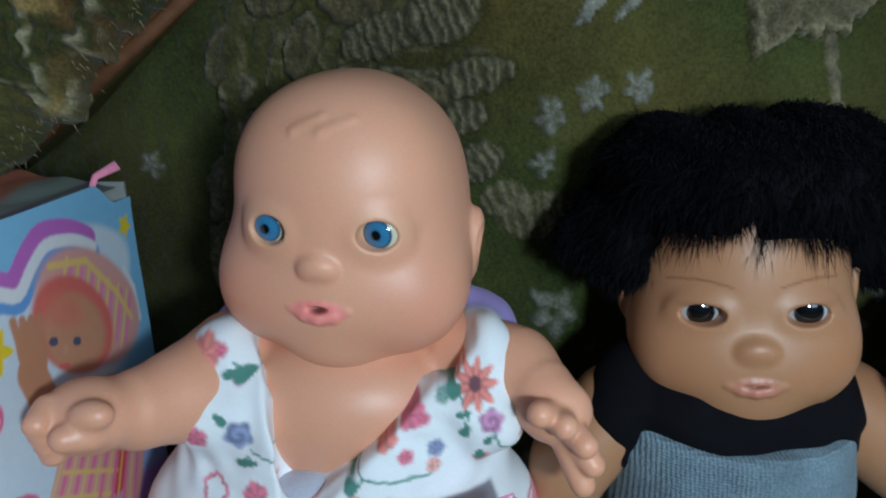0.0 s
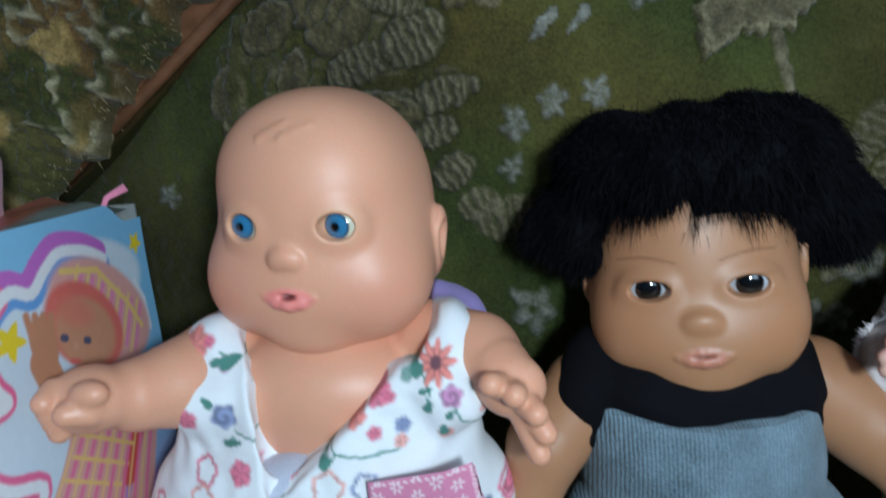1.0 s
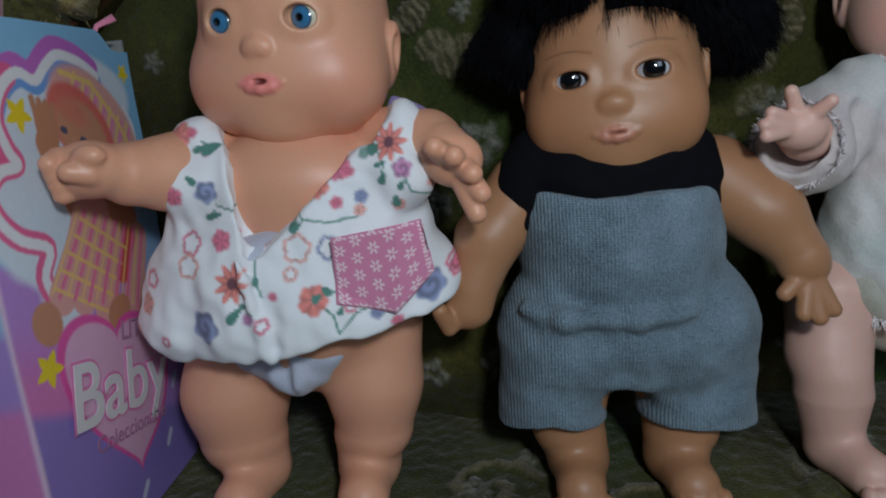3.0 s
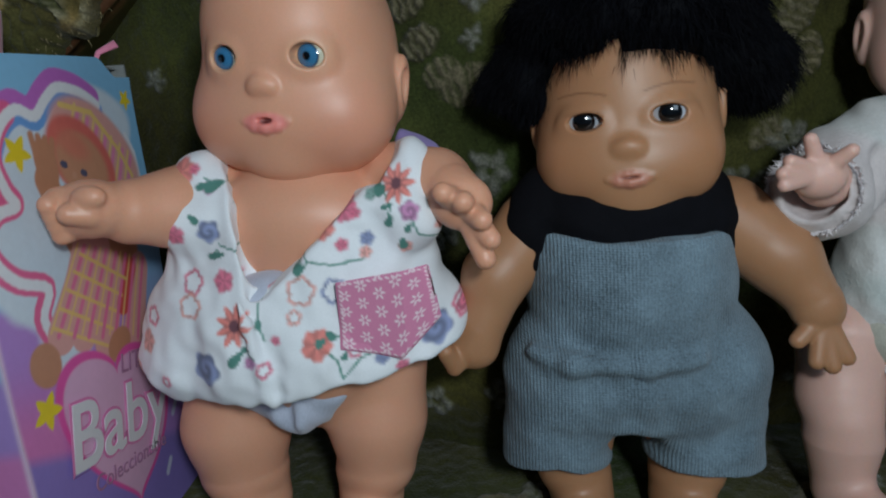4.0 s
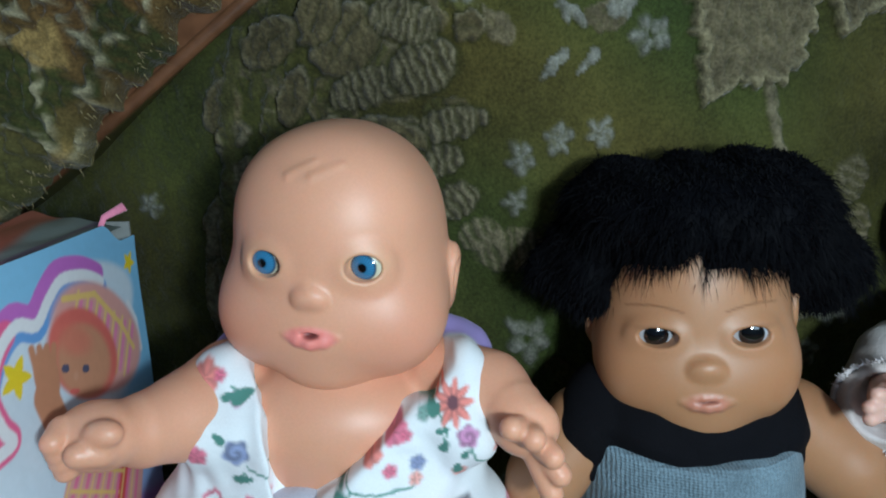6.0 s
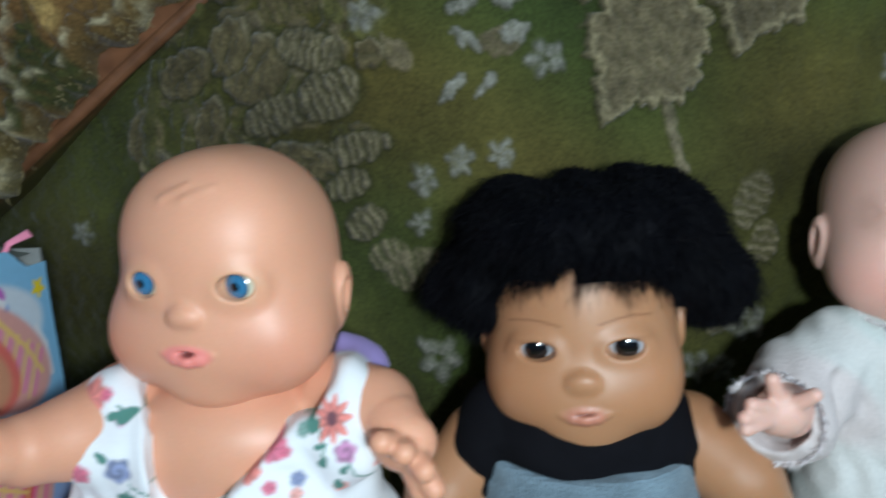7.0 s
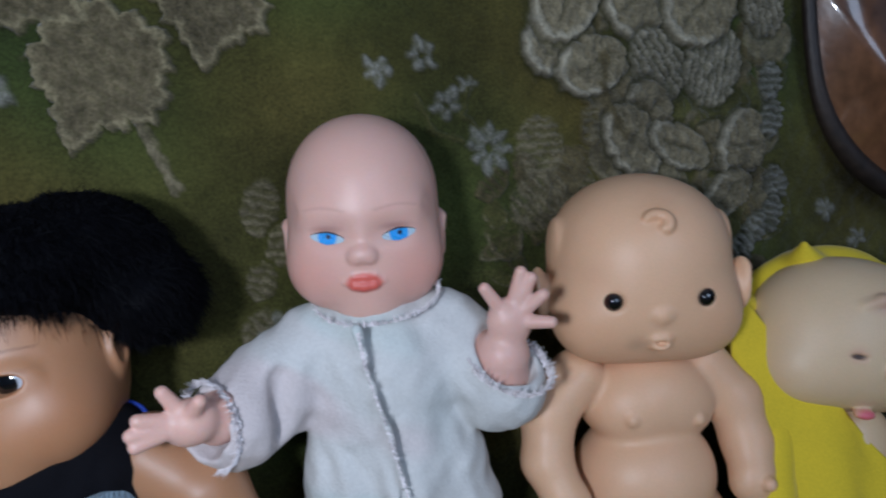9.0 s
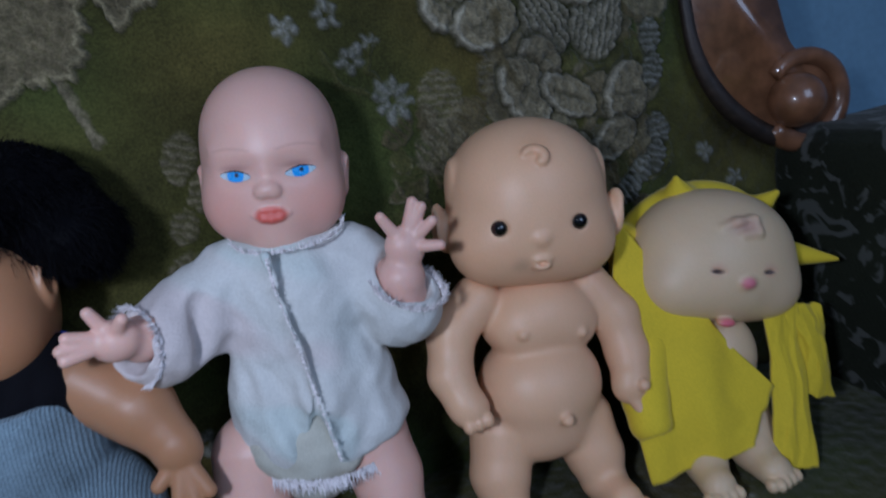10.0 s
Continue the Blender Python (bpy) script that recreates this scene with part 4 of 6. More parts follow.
def wig():
    """A bushy mop: a dense mass and many loose strands combed outward and down."""
    c = Clay((0.030, 0.235, 0.650), (0.285, 0.385, 0.800), 0.0022)
    c.ball((0.155, 0.322, 0.720), (0.074, 0.048, 0.044), 0.01)
    c.ball((0.120, 0.314, 0.733), (0.040, 0.046, 0.031), 0.010)
    c.ball((0.188, 0.314, 0.735), (0.042, 0.045, 0.033), 0.010)
    c.ball((0.094, 0.310, 0.706), (0.030, 0.036, 0.025), 0.012)
    c.ball((0.214, 0.310, 0.706), (0.031, 0.036, 0.028), 0.012)
    c.ball((0.150, 0.276, 0.738), (0.056, 0.036, 0.026), 0.012)
    c.ball((0.140, 0.238, 0.668), (0.047, 0.054, 0.046), 0.005, cut=True)
    # uneven locks over the brow
    for x, z, a, b in ((0.105, 0.700, 0.008, 0.010), (0.122, 0.708, 0.007, 0.012), (0.131, 0.716, 0.0075, 0.013), (0.167, 0.706, 0.007, 0.012), (0.180, 0.702, 0.007, 0.012)):
        c.ball((x, 0.245, z), (a, 0.044, b), 0.003, cut=True)
    c.crumple(0.0022, 130, 4)
    v, f = c.skin()
    rng = np.random.RandomState(8)
    centre = np.array((0.150, 0.315, 0.715))
    pick = v[rng.choice(len(v), 30000)]
    keep = pick[:, 2] > 0.690
    side = (np.abs(pick[:, 0] - 0.150) > 0.05)
    pick = pick[keep | side]
    out = pick - centre
    out /= np.linalg.norm(out, axis=1)[:, None] + 1e-6
    n = len(pick)
    comb = out * 0.60 + rng.normal(0, 0.34, (n, 3)) + np.array((0, -0.10, -0.80))[None] * (0.5 + rng.rand(n, 1))
    comb /= np.linalg.norm(comb, axis=1)[:, None]
    length = (0.003 + 0.009 * rng.rand(n, 1) ** 1.6) * (0.45 + 0.55 * smoothstep(0.675, 0.715, pick[:, 2:])) * (1 + 0.5 * np.sin(pick[:, :1] * 260 + 3 * np.sin(pick[:, 2:] * 190)))
    bend = np.array((0, 0, -1.0))[None] * length * 0.30
    wide = np.cross(comb, np.array((0.0, 1.0, 0.0))[None] + 0.3 * rng.normal(0, 1, (n, 3)))
    wide /= np.linalg.norm(wide, axis=1)[:, None] + 1e-6
    w = 0.00020
    a, b, t = pick - comb * 0.003, pick + comb * length * 0.55, pick + comb * length + bend
    sv = np.stack([a - wide * w, a + wide * w, b - wide * w * 0.8, b + wide * w * 0.8, t], 1).reshape(-1, 3)
    k = 5 * np.arange(n)[:, None]
    quads = (k + np.array([0, 1, 3, 2])[None]).tolist()
    tris = (k + np.array([2, 3, 4])[None]).tolist()
    faces = list(f.tolist()) + [[i + len(v) for i in q] for q in quads] + [[i + len(v) for i in q] for q in tris]
    return np.concatenate([v, sv]), faces



def almond(m, c, a, b, turn, y_of, seg=28):
    """A painted eye lying on the face: white, blue iris, dark pupil and lash line; y_of gives the depth of the face."""
    s, t = np.meshgrid(np.linspace(-1, 1, 2 * seg), np.linspace(-1, 1, seg), indexing="ij")
    half = np.sqrt(np.clip(1 - s ** 2, 0, 1)) * (1 - 0.25 * np.abs(s))
    x, z = a * s, b * half * t
    ct, st = math.cos(turn), math.sin(turn)
    X, Z = c[0] + x * ct - z * st, c[2] + x * st + z * ct
    Y = y_of(X, Z) - 0.0007
    p = np.stack([X, Y, Z], -1).reshape(-1, 3)
    v = p @ np.array(m.to_3x3()).T + np.array(m.translation)
    col = np.tile(np.array((0.46, 0.56, 0.64)), (len(v), 1))
    d = np.hypot(x / b, (z - 0.1 * b) / b).ravel()
    k = (1 - smoothstep(1.30, 1.5, d))[:, None]
    col = col * (1 - k) + np.array((0.03, 0.30, 0.74)) * k
    k = (1 - smoothstep(0.30, 0.42, np.hypot(x / b - 0.15, (z - 0.15 * b) / b).ravel()))[:, None]
    col = col * (1 - k) + np.array((0.01, 0.02, 0.05)) * k
    lash = smoothstep(0.62, 0.80, t).ravel()[:, None]
    col = col * (1 - lash) + np.array((0.03, 0.015, 0.012)) * lash
    return v, grid_faces(2 * seg, seg)[:, ::-1], col, 0


def rosy_doll():
    c = Clay((0.185, 0.205, 0.418), (0.460, 0.385, 0.806), 0.0013)
    c.ball((0.340, 0.318, 0.605), (0.050, 0.036, 0.060), 0.01)
    c.ball((0.330, 0.312, 0.540), (0.054, 0.038, 0.036), 0.012)
    c.limb((0.342, 0.318, 0.64), (0.344, 0.320, 0.69), 0.028, 0.026, 0.008)
    c.limbs([(0.290, 0.305, 0.535), (0.283, 0.292, 0.500), (0.283, 0.284, 0.488)], [0.029, 0.024, 0.0225], 0.007)
    c.limbs([(0.284, 0.284, 0.474), (0.285, 0.282, 0.440)], [0.0235, 0.0165], 0.004)
    c.limbs([(0.368, 0.305, 0.535), (0.376, 0.292, 0.500), (0.376, 0.284, 0.488)], [0.029, 0.024, 0.0225], 0.007)
    c.limbs([(0.375, 0.284, 0.474), (0.374, 0.282, 0.440)], [0.0235, 0.0165], 0.004)
    foot(c, (0.287, 0.274, 0), 14, 0.95)
    foot(c, (0.374, 0.274, 0), 5, 0.95)
    c.limbs([(0.302, 0.315, 0.650), (0.276, 0.303, 0.639), (0.250, 0.266, 0.643)], [0.016, 0.0145, 0.0142], 0.006)
    c.ball((0.240, 0.252, 0.649), (0.0145, 0.011, 0.0125), 0.005)
    for tip in ((0.232, 0.246, 0.669), (0.220, 0.240, 0.659), (0.216, 0.238, 0.653), (0.217, 0.238, 0.647), (0.250, 0.240, 0.663)):
        c.limb(Vector((0.240, 0.251, 0.650)).lerp(Vector(tip), 0.35), tip, 0.0046, 0.0036, 0.0016)
    c.limbs([(0.385, 0.315, 0.650), (0.406, 0.298, 0.618), (0.411, 0.286, 0.640)], [0.022, 0.021, 0.0165], 0.006)
    c.ball((0.417, 0.281, 0.661), (0.0135, 0.010, 0.0145), 0.005)
    for tip in ((0.431, 0.274, 0.686), (0.426, 0.276, 0.690), (0.436, 0.271, 0.676), (0.404, 0.276, 0.684), (0.438, 0.268, 0.660)):
        c.limb(Vector((0.417, 0.281, 0.661)).lerp(Vector(tip), 0.35), tip, 0.0046, 0.0036, 0.0016)
    h = Clay((0.275, 0.245, 0.650), (0.420, 0.385, 0.800), 0.0009)
    m = h.m = pose(0.3455, 0.325, 0.735, -1, 5, -5)
    h.ball((0, 0.005, 0.017), (0.0430, 0.050, 0.0395), 0.014)
    h.ball((0, 0.000, -0.002), (0.0415, 0.045, 0.0360), 0.018)
    h.ball((0, -0.003, -0.028), (0.0395, 0.038, 0.0355), 0.024)
    for s in (-1, 1):
        h.ball((s * 0.0240, -0.016, -0.032), (0.0195, 0.020, 0.021), 0.016)
        h.ball((s * 0.0200, -0.052, -0.0095), (0.0125, 0.0110, 0.0055), 0.010, cut=True)
        ear(h, s * 0.0455, 0.006, -0.020, s, 0.85)
    h.ball((0, -0.032, 0.003), (0.030, 0.009, 0.008), 0.012)
    h.ball((0, -0.030, -0.036), (0.016, 0.010, 0.014), 0.014)
    h.ball((0, -0.024, -0.055), (0.014, 0.011, 0.009), 0.012)
    nose(h, -0.0214, 0.0072, 0.0040)
    ym = lips(h, -0.0366, 0.0110, 0.0024, 0.0034, None, 0.0008)
    for s in (-1, 1):
        h.limb((s * 0.0045, ym + 0.001, -0.0374), (s * 0.0090, ym + 0.003, -0.0380), 0.0008, 0.0006, 0.0012, cut=True)

    def paint(v):
        p = Paint(v, ROSE)
        for s in (-1, 1):
            p.spot(m, (s * 0.028, -0.032, -0.034), 0.024, (0.68, 0.29, 0.23), 0.45, 1.0)
            for i in range(8):
                t = i / 7
                p.spot(m, (s * (0.0090 + 0.0215 * t), -0.046, 0.0020 + 0.0030 * math.sin(0.3 + 2.2 * t)), (0.0026, 0.02, 0.0012), (0.46, 0.25, 0.20), 0.35, 0.9)
            p.spot(m, (s * 0.0200, -0.044, -0.0075), (0.0110, 0.02, 0.0030), (0.40, 0.20, 0.17), 0.6, 0.9)
        p.spot(m, (0, ym, -0.0378), (0.0112, 0.010, 0.0066), (0.62, 0.11, 0.08), 0.95, 0.32)
        return p

    depth = face_depth(h)
    eyes = [almond(m, (s * 0.0198 + 0.0010, 0, -0.0118), 0.0096, 0.0037, s * 0.12, depth) for s in (-1, 1)]
    return finish("rosy_doll", [c, h], eyes, paint, [SKIN, EYE], (0.33, 0.285, SEAT), "pale rosy vinyl baby doll with painted blue eyes on the sofa")


def bare_doll():
    c = Clay((0.405, 0.215, 0.418), (0.612, 0.400, 0.745), 0.0013)
    c.ball((0.517, 0.332, 0.575), (0.047, 0.034, 0.034), 0.008)
    c.ball((0.503, 0.318, 0.570), (0.024, 0.016, 0.020), 0.010)
    c.ball((0.534, 0.318, 0.566), (0.024, 0.016, 0.020), 0.010)
    c.ball((0.508, 0.326, 0.520), (0.050, 0.044, 0.044), 0.006)
    c.ball((0.505, 0.328, 0.490), (0.046, 0.040, 0.030), 0.010)
    c.ball((0.512, 0.2815, 0.508), 0.0050, 0.003)
    c.ball((0.494, 0.3015, 0.573), 0.0042, 0.003)
    c.ball((0.540, 0.3015, 0.564), 0.0042, 0.003)
    c.limbs([(0.471, 0.322, 0.490), (0.462, 0.312, 0.462), (0.461, 0.304, 0.440)], [0.026, 0.023, 0.018], 0.005)
    c.limbs([(0.536, 0.322, 0.484), (0.541, 0.312, 0.458), (0.542, 0.304, 0.440)], [0.027, 0.023, 0.018], 0.005)
    foot(c, (0.461, 0.298, 0), -6, 0.9)
    foot(c, (0.543, 0.298, 0), 6, 0.9)
    c.limbs([(0.470, 0.332, 0.598), (0.445, 0.324, 0.580), (0.437, 0.312, 0.552), (0.441, 0.302, 0.536)], [0.019, 0.0185, 0.0165, 0.015], 0.005)
    c.ball((0.444, 0.297, 0.529), (0.015, 0.013, 0.014), 0.004)
    for i in range(3):
        c.ball((0.440 + 0.007 * i, 0.288, 0.520 + 0.001 * i), (0.0048, 0.006, 0.006), 0.002)
    c.limbs([(0.560, 0.332, 0.590), (0.578, 0.324, 0.562), (0.579, 0.312, 0.535), (0.575, 0.302, 0.522)], [0.019, 0.0185, 0.0165, 0.015], 0.005)
    c.ball((0.572, 0.297, 0.514), (0.015, 0.013, 0.015), 0.004)
    c.ball((0.576, 0.284, 0.518), 0.0050, 0.002)
    c.limb((0.570, 0.290, 0.506), (0.573, 0.286, 0.497), 0.0052, 0.0046, 0.002)
    body, c = c, Clay((0.430, 0.255, 0.590), (0.612, 0.400, 0.745), 0.0010)
    m = c.m = pose(0.5215, 0.335, 0.661, 0, 5, -9)
    c.ball((0, 0.004, 0.020), (0.0585, 0.056, 0.0470), 0.016)
    c.ball((0, -0.002, -0.018), (0.0585, 0.050, 0.0420), 0.030)
    for s in (-1, 1):
        c.ball((s * 0.033, -0.020, -0.026), (0.026, 0.024, 0.024), 0.018)
        c.ball((s * 0.0280, -0.0515, -0.0065), (0.0052, 0.006, 0.0052), 0.003, cut=True)
        ear(c, s * 0.0665, -0.006, -0.010, s, 1.0)
        c.ball((s * 0.0650, -0.006, -0.012), (0.0085, 0.008, 0.012), 0.004)
        c.ball((s * 0.0545, 0.000, 0.026), (0.005, 0.014, 0.014), 0.006)
    c.ball((0, -0.0515, -0.0150), (0.0056, 0.0050, 0.0046), 0.005)
    c.ball((0, -0.0495, -0.0305), (0.0066, 0.0042, 0.0032), 0.004)
    c.ball((0, -0.0490, -0.0358), (0.0060, 0.0044, 0.0030), 0.004)
    c.ball((0, -0.0535, -0.0332), (0.0032, 0.0040, 0.0016), 0.002, cut=True)
    curl = []
    for i in range(12):
        a, q = 2.6 - 0.34 * i, 0.0092 - 0.00045 * i
        z = 0.040 + 0.75 * q * math.sin(a)
        curl.append((q * math.cos(a), 0.0035 - 0.056 * math.sqrt(1 - ((z - 0.020) / 0.048) ** 2), z))
    c.limbs(curl, [0.0007 + 0.0013 * math.sin(math.pi * (i + 1) / 13) for i in range(12)], 0.004)

    def paint(v):
        p = Paint(v, BEIGE)
        p.spot(m, (-0.014, -0.052, -0.036), 0.009, (0.30, 0.20, 0.13), 0.5, 1.0)
        p.spot(m, (0.0, -0.040, 0.045), 0.016, (0.62, 0.33, 0.17), 0.4, 1.0)
        for s in (-1, 1):
            p.spot(m, (s * 0.036, -0.040, -0.024), 0.026, (0.62, 0.34, 0.18), 0.4, 1.0)
        return p

    eyes = [eyeball(m, (s * 0.0280, -0.0460, -0.0065), 0.0064, (s * 6, 0), 1.0, 0.85, (0.03, 0.012, 0.008), (0.02, 0.008, 0.006), (0.05, 0.02, 0.015)) for s in (-1, 1)]
    return finish("bare_doll", [body, c], eyes, paint, [SATIN, EYE], (0.505, 0.29, SEAT), "bare beige rubber doll with small dark eyes and a moulded curl")


def small_doll():
    c = Clay((0.580, 0.215, 0.418), (0.770, 0.405, 0.670), 0.0013)
    c.ball((0.664, 0.325, 0.505), (0.034, 0.030, 0.040), 0.008)
    c.ball((0.660, 0.320, 0.470), (0.036, 0.032, 0.028), 0.010)
    c.limbs([(0.642, 0.312, 0.465), (0.622, 0.285, 0.442)], [0.020, 0.016], 0.006)
    c.limbs([(0.676, 0.310, 0.465), (0.664, 0.282, 0.442)], [0.020, 0.016], 0.006)
    foot(c, (0.620, 0.282, 0), -12, 0.85)
    foot(c, (0.662, 0.280, 0), 0, 0.85)
    body, c = c, Clay((0.585, 0.270, 0.515), (0.775, 0.405, 0.665), 0.0010)
    m = c.m = pose(0.678, 0.342, 0.584, 0, 12, -6)
    c.ball((0, 0.002, 0.012), (0.0660, 0.050, 0.046), 0.016)
    c.ball((0, -0.004, -0.014), (0.0690, 0.050, 0.040), 0.024)
    for s in (-1, 1):
        c.ball((s * 0.040, -0.016, -0.022), (0.026, 0.026, 0.022), 0.016)
        c.ball((s * 0.0215, -0.0540, 0.000), (0.0055, 0.004, 0.0016), 0.002, (0, s * -8, 0), cut=True)
        ear(c, s * 0.0700, 0.004, -0.006, s, 0.85)
    c.ball((0.002, -0.0540, -0.0080), (0.0068, 0.0052, 0.0048), 0.004)
    c.ball((-0.006, -0.0460, -0.0425), (0.0075, 0.0050, 0.0036), 0.004)
    c.limbs([(-0.016, -0.0410, 0.032), (-0.004, -0.0420, 0.037), (0.010, -0.0405, 0.039), (0.012, -0.0440, 0.030), (0.000, -0.0460, 0.028)], [0.001, 0.002, 0.0026, 0.0026, 0.0015], 0.006)

    def paint(v):
        p = Paint(v, (0.70, 0.52, 0.32))
        p.spot(m, (0.002, -0.056, -0.0080), (0.0072, 0.010, 0.0055), (0.68, 0.22, 0.26), 1.0, 0.5)
        p.spot(m, (-0.006, -0.048, -0.0425), (0.0082, 0.012, 0.0046), (0.70, 0.16, 0.20), 1.0, 0.5)
        p.spot(m, (0.002, -0.042, 0.034), (0.017, 0.012, 0.010), (0.50, 0.28, 0.24), 0.7, 0.9)
        for s in (-1, 1):
            p.spot(m, (s * 0.0215, -0.053, 0.001), (0.0080, 0.010, 0.0065), (0.58, 0.24, 0.20), 0.4, 1.0)
            p.spot(m, (s * 0.0215, -0.053, -0.0004), (0.0058, 0.010, 0.0019), (0.06, 0.045, 0.045), 0.95, 0.5)
        return p

    return finish("small_doll", [body, c], [], paint, [SATIN, EYE], (0.645, 0.275, SEAT), "small round-headed beige doll with a pink nose in a hooded robe")


# ---- clothes ----
def garment(name, c, mat, base, label, category, dye=None, crease=0.0, seed=1):
    if crease:
        c.crumple(crease, 95, seed)
        c.crumple(crease * 0.5, 260, seed + 1)
    v, f = c.skin()
    ob = mesh_object(name, v, f, mat, None, base, dye(v) if dye else None)
    return tagged(ob, label, category), v, f


def print_flower(p, x, z, r, colour, kind=0, turn=0.0):
    """A printed flower on cloth seen from the front; kind 1: five petals, 2: a rose, 3: an outline."""
    q = p.v[:, 0] - x, p.v[:, 2] - z
    d, a = np.hypot(*q), np.arctan2(q[1], q[0]) + turn
    if kind == 1:
        edge = r * (0.80 + 0.20 * np.cos(9 * a))
        tone = 1 + 0.25 * np.cos(9 * a)
    elif kind == 2:
        edge = r * (0.90 + 0.10 * np.cos(5 * a))
        tone = 1 + 0.35 * np.sin(d / r * 9 + a)
    else:
        edge = r * (0.93 + 0.07 * np.cos(5 * a) + 0.04 * np.cos(11 * a))
        tone = 1 + 0.2 * np.cos(5 * a)
    colour = tuple(0.90 * q + 0.09 for q in colour)
    k = 0.95 * (1 - smoothstep(edge - 0.0013, edge + 0.0009, d))
    if kind == 3:
        k = k * smoothstep(edge - 0.0026, edge - 0.0014, d)
    k = (k * (p.v[:, 1] < 0.30))[:, None]
    p.c = p.c * (1 - k) + np.array(colour)[None] * tone[:, None] * k
    if kind == 1:
        k = ((1 - smoothstep(r * 0.22, r * 0.34, d)) * (p.v[:, 1] < 0.30))[:, None]
        p.c = p.c * (1 - k) + np.array((0.16, 0.07, 0.09)) * k


def print_line(p, points, width, colour):
    for (xa, za), (xb, zb) in zip(points, points[1:]):
        dx, dz = xb - xa, zb - za
        t = np.clip(((p.v[:, 0] - xa) * dx + (p.v[:, 2] - za) * dz) / (dx * dx + dz * dz), 0, 1)
        d = np.hypot(p.v[:, 0] - xa - t * dx, p.v[:, 2] - za - t * dz)
        k = ((1 - smoothstep(width * 0.5, width * 1.2, d)) * (p.v[:, 1] < 0.30))[:, None]
        p.c = p.c * (1 - k) + np.array(colour)[None] * k


def print_leaf(p, x, z, a, b, turn, colour):
    ct, st = math.cos(turn), math.sin(turn)
    u, w = (p.v[:, 0] - x) * ct + (p.v[:, 2] - z) * st, -(p.v[:, 0] - x) * st + (p.v[:, 2] - z) * ct
    d = np.hypot(u / a, w / (b * np.clip(1.1 - 0.5 * (u / a), 0.2, 2)))
    k = ((1 - smoothstep(0.85, 1.1, d)) * (p.v[:, 1] < 0.30))[:, None]
    p.c = p.c * (1 - k) + np.array(colour)[None] * k


